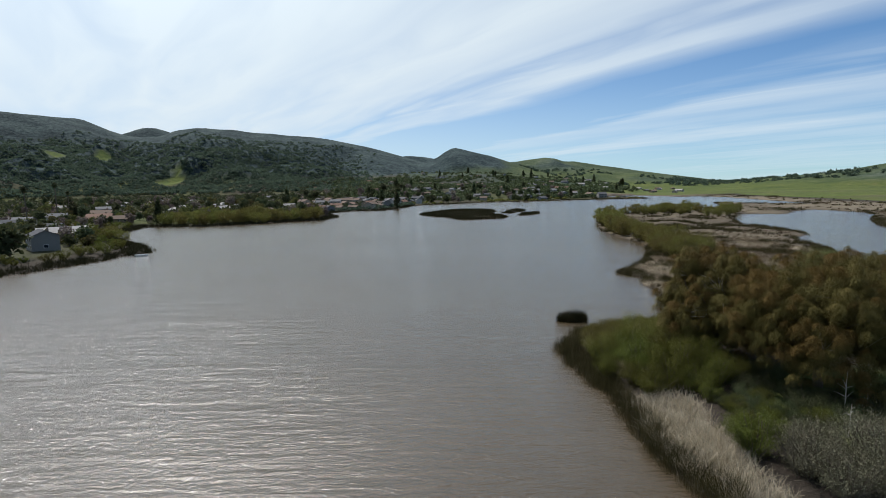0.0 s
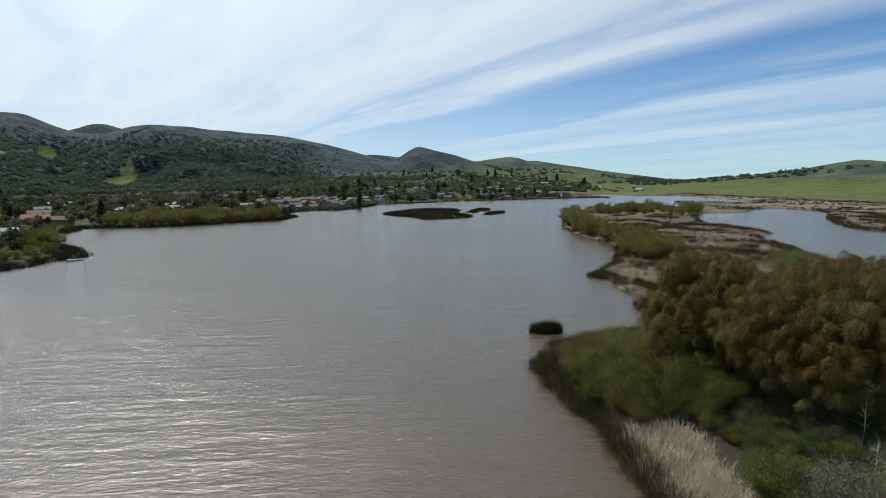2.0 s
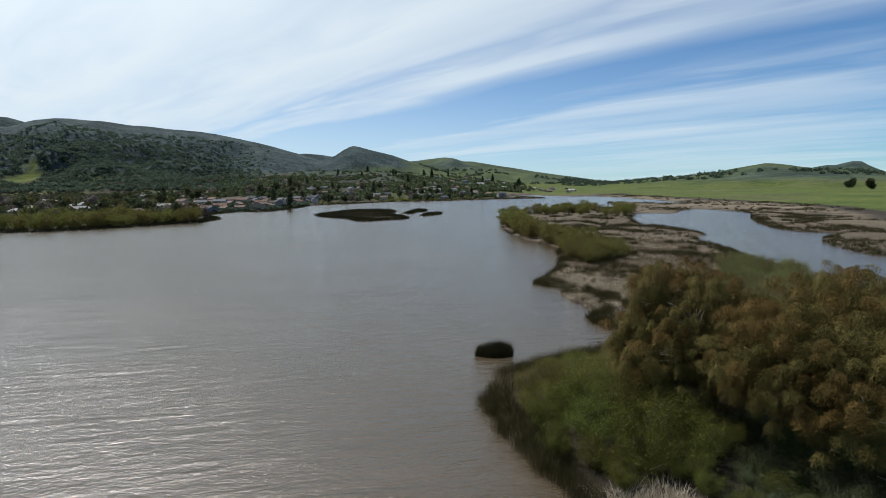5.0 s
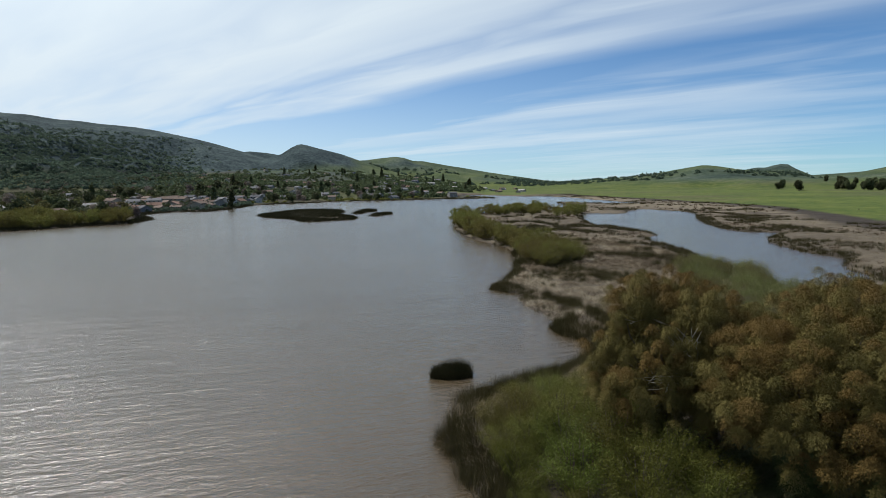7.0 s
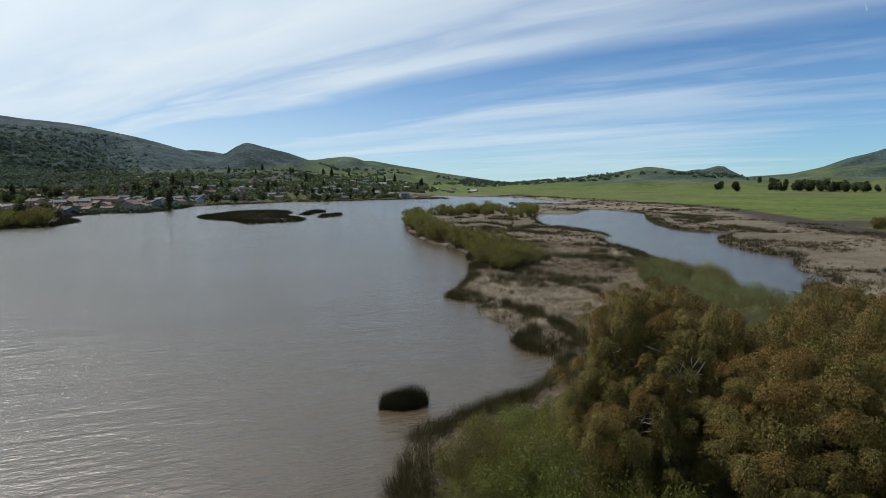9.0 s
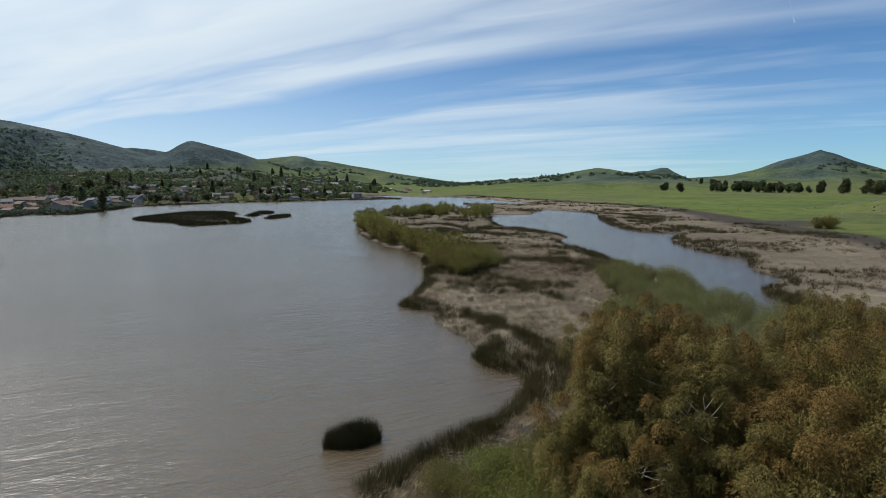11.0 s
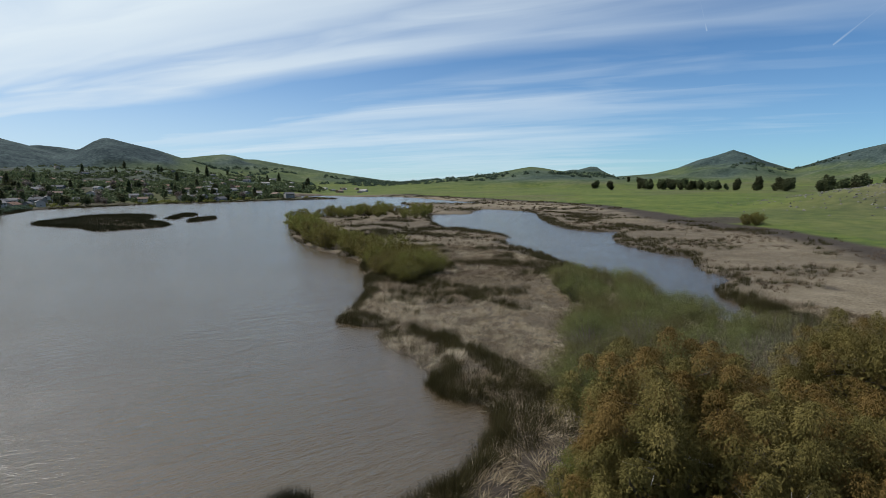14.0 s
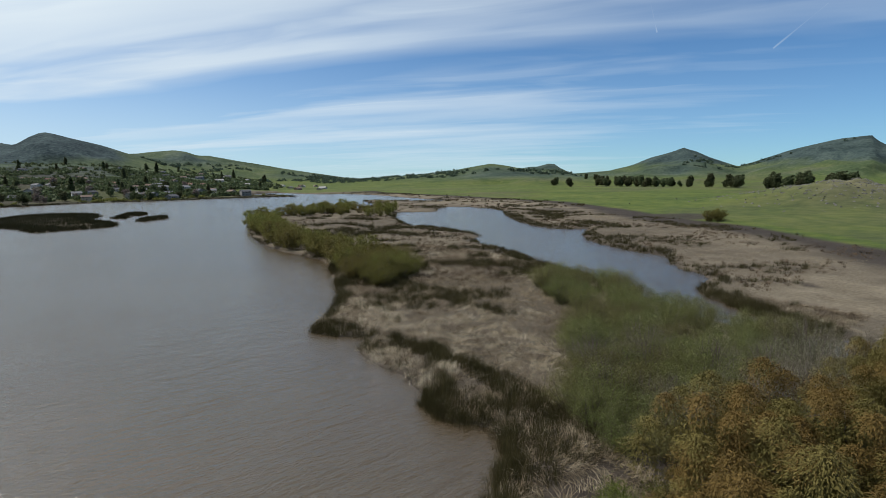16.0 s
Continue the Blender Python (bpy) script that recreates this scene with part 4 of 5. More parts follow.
reed_sheet("tule_bed", 120000, FAR_, m_tule, k_tule, 0.2, (1.2, 2.0), (0.10, 0.2), 107, "dark reeds along the far end of the lake", "reeds", but=MIDDLE, loose=0.7)
reed_sheet("russet_reed_bed", 26000, FAR_, m_russet, k_russet, 0.5, (0.8, 1.5), (0.10, 0.2), 108, "brown reeds on the far marsh", "reeds", but=MIDDLE, loose=0.7)


reed_sheet("dry_cattail_bed", 44000, (12, 27, 22, 58), m_straw, k_bank, 0.7, (0.9, 1.7), (0.009, 0.018), 111, "pale dry cattails standing on the near bank", "reeds", comb=0.5, tuft=9)
reed_sheet("dry_cattail_bed", 14000, (12, 27, 22, 58), m_straw, k_bank, 2.2, (0.8, 1.5), (0.009, 0.018), 112, "broken dry cattails lying on the near bank", "reeds", comb=0.5, tuft=9)
reed_sheet("tule_fringe", 420000, (9, 42, 24, 100), m_tule, k_bank_edge, 0.28, (0.9, 1.8), (0.009, 0.017), 113, "dark tule fringe along the near bank", "reeds", bent=False)
reed_sheet("dead_reed_mat", 42000, (11, 50, 62, 98), m_tan, lambda x, y, sh, n1: (sh > 0.3) * (sh < 11 + 3 * n1) * 0.9, 1.9, (0.7, 1.4), (0.016, 0.032), 114, "dead tan reeds heaped along the cove", "reeds")


def reed_clump(name, outline, n, tall, width, seed, label):
    """A clump of tule reeds standing in the water."""
    p = np.asarray(outline, float)
    (x0, y0), (x1, y1) = p.min(0), p.max(0)
    x, y, r = scatter(n, x0, x1, y0, y1, seed)
    d = signed(x, y, p) + 0.4 * vnoise(x, y, 1.5, seed)
    ok = d > 0
    x, y, d = x[ok], y[ok], d[ok]
    m = len(x)
    w = unit(np.stack([r.normal(size=m) * 0.2, r.normal(size=m) * 0.2, np.ones(m)], 1))
    ln = r.uniform(0.55, 1.2, m) * tall * (0.78 + 0.22 * step(0, 0.8, d)) * (1 + 0.22 * vnoise(x, y, 1.6, seed + 2, 2))
    v, f = straws(np.stack([x, y, np.full(m, -0.3)], 1), w, ln + 0.3, r.uniform(*width, m), seed)
    return tagged(mesh_np(name, v, f, m_green_tule), label, "reeds")


reed_clump("reed_clump", [(14.6, 86), (15.8, 85.0), (18, 84.5), (19.6, 85.5), (19.8, 87.2), (18.2, 88.2), (15.8, 87.8)], 9000, 1.75, (0.008, 0.018), 121,
           "round clump of dark green tule standing in the water")
reed_clump("reed_island", ISLE_R[0], 60000, 1.7, (0.06, 0.13), 122, "large island of dark tule reeds in the lake")
for k, p in enumerate(ISLE_R[1:]):
    tagged(reed_clump("reed_island", p, 8000, 1.6, (0.05, 0.11), 123 + k, "small islet of dark tule reeds in the lake"), group="small reed islets")


def k_west(x, y, sh, n1):
    return (sh > -1.5) * step(9, 3, sh + 5 * n1) * np.clip(0.6 + 0.8 * vnoise(x, y, 35, 95) + 0.8 * (y < 420), 0.05, 1) * ((x < -60) | ((x < 60) & (y > 300)) | (y > 560))


reed_sheet("west_shore_reeds", 2400000, (-215, 270, 60, 700), m_green_tule, k_west, 0.2, (1.2, 2.2), (0.06, 0.12), 131, "dark tule reeds along the town shore", "reeds", loose=0.7, bent=False, tuft=20)

# willows and shrubs ----------------------------------------------------------
WILLOW = [shrub("willow_shrub", m_willow, 201 + k, 4.6, 3.6, 40, 11000, 0.15, label="rounded light-green willow shrub at the water's edge") for k in range(3)]
SALLOW = [shrub("willow_shrub", m_sallow, 241 + k, 4.6, 3.6, 44, 11000, 0.13, label="grey-green willow shrub between marsh and pond") for k in range(3)]
FAR_WILLOW = [shrub("willow_shrub", m_willow, 204 + k, 4.8, 3.7, 16, 1500, 0.42, label="rounded light-green willow shrub at the water's edge") for k in range(3)]
GARDEN = [shrub("garden_shrub", m_coyote, 207, 3.4, 2.8, 12, 1100, 0.34, label="dark green shrub in a waterside garden")]
GREY = [shrub("bare_willow", m_greybush, 211 + k, 5.2, 3.6, 84, 6500, 0.11, label="grey-green willow still mostly bare of leaves", airy=0.3) for k in range(2)]
BANK = [shrub("bank_shrub", m_coyote, 221 + k, 3.6, 2.7, 34, 13000, 0.115, label="bright green leafy shrub on the near bank") for k in range(3)]
OLIVE = [shrub("bank_shrub", m_willow, 227 + k, 3.8, 2.9, 36, 13000, 0.115, label="olive-green willow shrub at the tip of the near bank") for k in range(2)]
UNDER = [shrub("understory_shrub", m_oak, 251 + k, 2.4, 2.4, 30, 8000, 0.12, label="low dark green shrub in the shade of the gum trees") for k in range(2)]
GREYBANK = [shrub("grey_shrub", m_silver, 231, 3.4, 2.7, 70, 8500, 0.115, label="silvery grey twiggy shrub on the near bank")]


def spread(protos, spots, group, seed):
    r = np.random.default_rng(seed)
    lots = [[] for _ in protos]
    for s in spots:
        lots[r.integers(0, len(protos))].append(s)
    for k, (o, lot) in enumerate(zip(protos, lots)):
        if lot:
            used = o.get("standing", 0)
            place(o, lot, group, seed + k, first=not used)
            o["standing"] = 1


def behind_mat(x, y):
    """East of the open reed mat."""
    return near_shore(3, 60)(x, y) and x - 3.2 > 47 + max(0.0, y - 92) * 1.26


def near_shore(a, b_):
    return lambda x, y: a < float(land(np.array([x]), np.array([y]))[0]) < b_


spread(WILLOW, spots_in(15, 63, 84, 152, 172, 0.95, 1.3, 301, 3.6, near_shore(2.5, 17)), "willows on the point", 1)
spread(FAR_WILLOW, spots_in(60, 66, 100, 166, 340, 0.95, 1.4, 302, 3.8, near_shore(2.0, 11)), "willows on the point", 2)
spread(FAR_WILLOW, spots_in(14, 108, 155, 348, 386, 1.0, 1.5, 303, 5, near_shore(2, 30)), "willows on the point", 3)
spread(FAR_WILLOW, spots_in(24, 150, 200, 318, 385, 1.0, 1.5, 304, 5, near_shore(2, 40)), "willows on the point", 4)
spread(SALLOW, spots_in(16, 76, 98, 110, 132, 0.85, 1.2, 305, 2.8, near_shore(2, 30)), "willows by the pond", 5)
spread(SALLOW, spots_in(30, 56, 90, 84, 108, 0.85, 1.15, 306, 3.0, behind_mat), "willows by the pond", 6)
spread(SALLOW + GREY, spots_in(28, 46, 68, 73, 98, 0.9, 1.15, 307, 2.7, behind_mat), "bare willows behind the cove", 7)
spread(GREY, spots_in(16, 58, 84, 66, 86, 0.9, 1.1, 308, 3.4, near_shore(2, 60)), "bare willows behind the cove", 8)
spread(SALLOW, [(47.5, 90, .9), (46.5, 86.5, .95), (50, 88, 1.0), (45.5, 83.2, .8), (49, 84.5, 1.0), (52, 91.5, 1.0), (52.5, 86, 1.1), (47, 80, .9)], "willows by the pond", 18)
spread(BANK, [(15.0, 59.5, .75), (15.6, 63.2, .8), (17.2, 56.3, .85), (18.8, 60.2, 1.15), (22.2, 57.0, 1.3), (23.6, 62.4, 1.4), (20.2, 54.4, .95), (26.2, 59.2, 1.3), (25.4, 55.0, 1.05),
              (26.6, 64.4, 1.15), (17.8, 53.2, .7), (22.6, 53.6, .85), (20.0, 64.0, 1.1), (27.6, 56.6, .9)], "shrubs on the near bank", 9)
spread(OLIVE, [(15.6, 66.6, .75), (16.2, 70.2, .75), (18.4, 66.6, 1.0), (18.9, 70.6, 1.0), (21.4, 67.6, 1.15), (22.4, 72.0, 1.05), (24.8, 68.4, 1.1), (26.0, 72.6, .95), (20.6, 74.6, .7)], "olive shrubs on the near bank", 19)
spread(BANK, [(21.3, 40.2, 1.0), (22.8, 42.6, .8), (24, 48.4, .5), (26.5, 46.4, .55), (27.5, 49.8, .5), (25.2, 44.0, .5), (22.8, 51.0, .5), (29.8, 44.6, .6), (57.5, 69.5, 1.25)], "shrubs on the near bank", 10)
spread(BANK, [(30.5, 71, .8), (33.5, 71.5, .9), (36.5, 70.5, .9), (29.5, 74, .9), (33, 74.5, .9), (36.5, 73.5, 1.0), (40, 71, 1.0), (42.5, 68.5, 1.0), (39.5, 74.5, 1.0), (36, 76.5, .9), (25.5, 75.2, .7)], "shrubs on the near bank", 21)
spread(UNDER, [(25.8, 48.2, .7), (24.2, 46.0, .6), (26.9, 51.4, .7), (23.6, 49.6, .55), (27.6, 46.4, .7), (24.6, 43.2, .6), (28.6, 52.6, .9), (31.4, 50.2, 1.0), (30.2, 47.2, .9), (33.6, 47.6, 1.1), (36.4, 46.0, 1.0), (32.4, 44.2, .9), (35.2, 42.8, 1.0), (38.6, 43.6, 1.1), (28.4, 43.2, .7), (34.0, 39.8, .9), (39.0, 47.6, 1.1), (37.4, 39.6, 1.0), (31.4, 57.4, .8), (29.8, 66.6, .8)], "low shrubs under the gum trees", 22)
spread(GREYBANK, [(23.6, 37.2, 1.15), (26, 39.4, 1.1), (28.6, 37.4, 1.2), (24.6, 34.4, 1.1), (27.4, 34.0, 1.15), (31, 38.5, 1.1), (31.4, 34.6, 1.1), (19.6, 57.4, .55), (21.8, 64.6, .9)], "grey shrubs on the near bank", 11)
spread(FAR_WILLOW, [(262, 182, 1.0), (266, 179, 1.1), (270, 181, 1.15), (274, 184, 1.05), (268, 184, 1.0), (278, 186, 0.9)], "meadow thicket", 12)
spread(FAR_WILLOW, spots_in(64, -182, -92, 333, 384, 1.1, 1.75, 309, 4.6, near_shore(3, 36)), "willows on the town shore", 13)
spread(GARDEN, spots_in(20, -160, -126, 140, 222, 0.6, 1.1, 310, 3.4, near_shore(7, 16)), "garden shrubs on the town shore", 15)
spread(FAR_WILLOW, [(-166, 262, 1.1), (-160, 258, 1.0), (-172, 268, 1.2), (-178, 276, 1.1), (-169, 256, 1.0), (-184, 283, 1.0)], "willows on the town shore", 16)
spread(GARDEN, spots_in(30, -205, -150, 205, 330, 0.9, 1.6, 311, 5, near_shore(4, 34)), "garden shrubs on the town shore", 17)

# ---------------------------------------------------------------- town: trees
def blob_tree(name, mat, seed, tall, wide, trunk=0.3, n=340, size=0.9, label="", shape="round"):
    """A tree seen from afar: trunk, limbs, and a lumpy crown of leaf sprays."""
    r = np.random.default_rng(seed)
    root = new(name)
    bm = bmesh.new()
    top = tall * (0.9 if shape != "round" else 0.62)
    tube(bm, [Vector((0, 0, -0.4)), Vector((0.1, 0.05, top * 0.5)), Vector((0, 0, top))], [trunk, trunk * 0.7, trunk * 0.25], 6)
    for k in range(5):
        a = 1.3 * k + r.uniform(-0.3, 0.3)
        z = top * r.uniform(0.35, 0.75)
        tube(bm, [Vector((0, 0, z)), Vector((math.cos(a) * wide * 0.3, math.sin(a) * wide * 0.3, z + tall * 0.1)), Vector((math.cos(a) * wide * 0.65, math.sin(a) * wide * 0.65, z + tall * 0.16))],
             [trunk * 0.45, trunk * 0.3, trunk * 0.1], 5)
    part("trunk", bm, m_stem, root)
    if shape == "cone":
        h_ = r.uniform(0.1, 1, n) ** 1.2
        rad = wide * (1.04 - h_) * r.uniform(0.55, 1.05, n)
        zz = tall * h_
    elif shape == "column":
        h_ = r.uniform(0.06, 1, n)
        rad = wide * np.sin(np.pi * np.clip(h_ * 0.9 + 0.12, 0, 1)) ** 0.6 * r.uniform(0.6, 1.05, n)
        zz = tall * h_
    else:
        lob = [(r.uniform(-0.5, 0.5) * wide, r.uniform(-0.5, 0.5) * wide, tall * r.uniform(0.24, 0.80)) for _ in range(8)]
        d = unit(r.normal(size=(n, 3)))
        pick = np.array(lob)[r.integers(0, 8, n)]
        pos = pick + d * np.array([0.48 * wide, 0.48 * wide, 0.24 * tall]) * r.uniform(0.75, 1.05, n)[:, None]
    if shape != "round":
        a = r.uniform(0, 2 * np.pi, n)
        pos = np.stack([rad * np.cos(a), rad * np.sin(a), zz], 1)
    # each spray is a few crossed leaves
    m = 3
    n = n * 2 // 5
    pos = pos[:n]
    size = size * 1.35
    p = np.repeat(pos, m, 0) + r.normal(size=(n * m, 3)) * size * 0.25
    ln = size * r.uniform(0.6, 1.3, n * m)
    face = (p - np.array([0, 0, tall * 0.5])) / np.array([wide, wide, tall * 0.5]) + np.repeat(r.normal(size=(n, 3)) * 0.3, m, 0)
    v, f = leaves(p, unit(r.normal(size=(n * m, 3)) + np.array([0, 0, 0.2])), ln, ln * 0.8, seed + 3, face)
    mesh_np("crown", v, f, mat, root)
    return tagged(root, label, "tree")


def palm(seed, tall):
    r = np.random.default_rng(seed)
    root = new("palm_tree")
    bm = bmesh.new()
    pts = [Vector((0.25 * math.sin(k * 0.7), 0, tall * k / 5 - (0.3 if k == 0 else 0))) for k in range(6)]
    tube(bm, pts, [0.42, 0.36, 0.33, 0.30, 0.28, 0.34], 8)
    part("trunk", bm, m_stem, root)
    top = np.array(pts[-1])
    vs, fs, o = [], [], 0
    for k in range(46):
        a, e = r.uniform(0, 2 * np.pi), r.uniform(-0.9, 1.2)
        d = np.array([math.cos(a) * math.cos(e), math.sin(a) * math.cos(e), math.sin(e)])
        s = np.array([-math.sin(a), math.cos(a), 0]) * 0.55
        mid, end = top + d * 1.1, top + d * 2.1 + np.array([0, 0, -0.7])
        vs += [top, mid - s, mid + s, end - s * 0.7, end + s * 0.7]
        fs += [(o, o + 1, o + 2), (o + 1, o + 3, o + 2), (o + 2, o + 3, o + 4)]
        o += 5
    mesh_np("frond_crown", np.array(vs), np.array(fs), m_oak, root)
    return tagged(root, "tall slender fan palm beside the houses", "tree")


OAKS = [blob_tree("town_tree", m_oak, 401 + k, 8.5, 4.2, 0.35, 420, 1.0, "dark evergreen tree among the houses") for k in range(3)]
SPRING = [blob_tree("town_tree", m_spring, 411 + k, 8.0, 4.2, 0.3, 360, 0.9, "yellow-green spring tree among the houses") for k in range(2)]
BARE = [blob_tree("town_tree", m_bare, 421 + k, 8.5, 4.0, 0.3, 300, 0.8, "brown leafless tree among the houses") for k in range(2)]
CONE = [blob_tree("conifer", m_oak, 431, 13, 3.2, 0.35, 420, 1.1, "dark pointed conifer among the houses", "cone")]
COLUMN = [blob_tree("cypress", m_oak, 441, 12, 2.3, 0.3, 420, 1.0, "dark columnar cypress tree", "column")]
FIELD_GUM = [blob_tree("gum_tree", m_oak, 451 + k, 18, 6.6, 0.5, 1100, 1.3, "dark gum tree at the far side of the meadow") for k in range(2)]


# ---------------------------------------------------------------- town: houses
def house(kind, long, deep, storeys, wall, roof, seed):
    """A house: walls, gabled roof with eaves, windows with frames and sills, door, garage door and chimney."""
    r = np.random.default_rng(seed)
    root = new("house")
    hgt = 2.75 * storeys
    bm = bmesh.new()
    x, y = long / 2, deep / 2
    rise = deep * 0.24
    v = [bm.verts.new(p) for p in ((-x, -y, -1.5), (x, -y, -1.5), (x, y, -1.5), (-x, y, -1.5), (-x, -y, hgt), (x, -y, hgt), (x, y, hgt), (-x, y, hgt), (-x, 0, hgt + rise), (x, 0, hgt + rise))]
    for f in ((0, 1, 5, 4), (2, 3, 7, 6), (1, 2, 6, 9, 5), (3, 0, 4, 8, 7), (3, 2, 1, 0)):
        bm.faces.new([v[i] for i in f])
    part("wall", bm, wall, root)
    bm = bmesh.new()
    o, th = 0.55, 0.16
    s = rise / y
    for sg in (-1, 1):
        a = [(-x - o, sg * (y + o), hgt - s * o), (x + o, sg * (y + o), hgt - s * o), (x + o, 0, hgt + rise), (-x - o, 0, hgt + rise)]
        lo = [bm.verts.new((p[0], p[1], p[2] + 0.01)) for p in a]
        hi = [bm.verts.new((p[0], p[1], p[2] + th)) for p in a]
        for q in ((hi[0], hi[1], hi[2], hi[3]), (lo[3], lo[2], lo[1], lo[0]), (lo[0], lo[1], hi[1], hi[0]), (lo[1], lo[2], hi[2], hi[1]), (lo[3], lo[0], hi[0], hi[3])):
            bm.faces.new(q)
    part("roof", bm, roof, root)
    for st in range(storeys):
        for sg in (-1, 1):
            n = max(2, int(long / 3.4))
            for k in range(n):
                cx = -x + long * (k + 0.5) / n
                w = r.uniform(0.5, 0.9)
                z0 = 2.75 * st + 0.95
                win = bmesh.new()
                box(win, cx - w - 0.1, sg * y - 0.07, z0 - 0.1, cx + w + 0.1, sg * y + 0.07, z0 + 1.3)
                wo_ = part("window", win, m_trim, root)
                g = bmesh.new()
                box(g, cx - w, sg * y - 0.085, z0, cx + w, sg * y + 0.085, z0 + 1.2)
                part("pane", g, m_glass, wo_)
    for sx in (-1, 1):
        win = bmesh.new()
        box(win, sx * x - 0.07, -0.8, 0.9, sx * x + 0.07, 0.8, 2.25)
        wo_ = part("window", win, m_trim, root)
        g = bmesh.new()
        box(g, sx * x - 0.085, -0.7, 1.0, sx * x + 0.085, 0.7, 2.15)
        part("pane", g, m_glass, wo_)
    if kind != "shed":
        ch = bmesh.new()
        box(ch, x * 0.4, y * 0.25, hgt + rise * 0.4, x * 0.4 + 0.8, y * 0.25 + 0.6, hgt + rise + 0.9)
        part("chimney", ch, WALLS[2], root)
    return tagged(root, "", "house")


HOUSES = []
for k, (lg, dp, st, w, rf, lb) in enumerate((
        (14, 9, 1, 1, 0, "single-storey cream house with a grey shingle roof"), (12, 9, 2, 0, 4, "two-storey grey house with a dark shingle roof"),
        (13, 9, 1, 2, 1, "single-storey tan house with a brown shingle roof"), (12, 9, 2, 3, 0, "two-storey white house with a grey roof"),
        (13, 10, 1, 1, 2, "single-storey cream house with a red tile roof"), (14, 9, 1, 4, 4, "single-storey blue-grey house with a dark roof"),
        (12, 9, 2, 1, 1, "two-storey cream house with a brown roof"), (16, 10, 1, 3, 3, "long low white house with a pale roof"))):
    HOUSES.append(tagged(house("house", lg, dp, st, WALLS[w], ROOFS[rf], 500 + k), lb))


def set_house(k, x, y, turn, s=1.0):
    o = HOUSES[k]
    m = pose(x, y, float(stand(x, y)) + 0.25, 0, 0, turn) @ Matrix.Diagonal((s, s, s, 1))
    if o.get("standing", 0):
        o = copy_thing(o, Matrix.Identity(4))
    o["standing"] = 1
    o.matrix_basis = m
    return tagged(o, group="houses of the town")


taken = []
for k, x, y, turn, s in ((1, -153, 195, -44, 0.95), (7, -176, 238, 40, 1.15), (0, -262, 322, 10, 1.1), (5, -246, 296, 15, 1.1), (0, -276, 372, 25, 1.0), (2, -236, 398, 12, 0.9), (2, -262, 402, 12, 1.1),
                         (2, -196, 216, 70, 1.0), (5, -206, 268, 10, 1.1), (4, -232, 352, 20, 1.1), (7, -232, 262, 30, 1.0), (2, -218, 352, 10, 0.9)):
    set_house(k, x, y, turn, s)
    taken.append((x, y))
r = np.random.default_rng(77)


def free(x, y, gap):
    return all((x - a) ** 2 + (y - b_) ** 2 > gap * gap for a, b_ in taken)


def houses_in(n, az0, az1, r0, r1, gap, seed, kinds):
    q = np.random.default_rng(seed)
    done = 0
    for _ in range(n * 30):
        a, d = radians(q.uniform(az0, az1)), q.uniform(r0, r1)
        x, y = CENTRE[0] + d * math.sin(a), CENTRE[1] + d * math.cos(a)
        if float(land(np.array([x]), np.array([y]))[0]) < 16 or not free(x, y, gap):
            continue
        taken.append((x, y))
        set_house(int(q.choice(kinds)), x, y, 20 * round(q.uniform(0, 9)) + q.normal() * 4, q.uniform(0.68, 0.92))
        done += 1
        if done == n:
            break


houses_in(70, -16, -3, 470, 640, 11.5, 601, [1, 4, 2, 3, 5, 6, 4, 2])
houses_in(34, -4, 17, 640, 780, 17, 602, [1, 5, 3, 2, 6, 0])
houses_in(44, -9, 14, 780, 1250, 19, 603, [0, 2, 4, 5, 6, 2])
houses_in(36, -38, -14, 430, 800, 20, 604, [7, 0, 2, 3, 7])
houses_in(16, 14, 25, 900, 1250, 30, 605, [0, 2, 7])

TREES = OAKS + OAKS + SPRING + BARE + CONE + COLUMN + OAKS


def trees_in(n, az0, az1, r0, r1, gap, seed, protos, s0=0.7, s1=1.3, group="trees of the town", edge=8):
    q = np.random.default_rng(seed)
    spots = []
    for _ in range(n * 30):
        a, d = radians(q.uniform(az0, az1)), q.uniform(r0, r1)
        x, y = CENTRE[0] + d * math.sin(a), CENTRE[1] + d * math.cos(a)
        if float(land(np.array([x]), np.array([y]))[0]) < edge or not free(x, y, gap):
            continue
        taken.append((x, y))
        spots.append((x, y, q.uniform(s0, s1)))
        if len(spots) == n:
            break
    spread(protos, spots, group, seed)


trees_in(60, -46, -30, 235, 420, 6, 700, OAKS + SPRING + SPRING + BARE, 0.55, 0.95, edge=14)
trees_in(110, -42, -10, 330, 640, 7, 701, OAKS + SPRING + SPRING + BARE)
trees_in(60, -40, -6, 600, 800, 8, 702, OAKS + OAKS + BARE + CONE, 0.9, 1.5)
trees_in(80, -10, 16, 560, 800, 9, 703, OAKS + BARE + COLUMN + CONE + OAKS, 0.7, 1.3)
trees_in(18, -8, 20, 800, 1350, 10, 704, CONE + COLUMN, 0.8, 1.4)
place(copy_thing(CONE[0], Matrix.Identity(4)), [(-192, 350, 1.1)], "trees of the town", 5)
place(copy_thing(OAKS[0], Matrix.Identity(4)), [(-146, 171, 1.35), (-152, 164, 1.2)], "trees of the town", 6)
place(copy_thing(COLUMN[0], Matrix.Identity(4)), [(-48, 520, 1.15)], "trees of the town", 7)
PALM = palm(461, 21)
place(PALM, [(-254, 318, 1.0), (-296, 402, 1.15), (-284, 398, 0.95), (-228, 420, 0.7)], "palms of the town", 8)

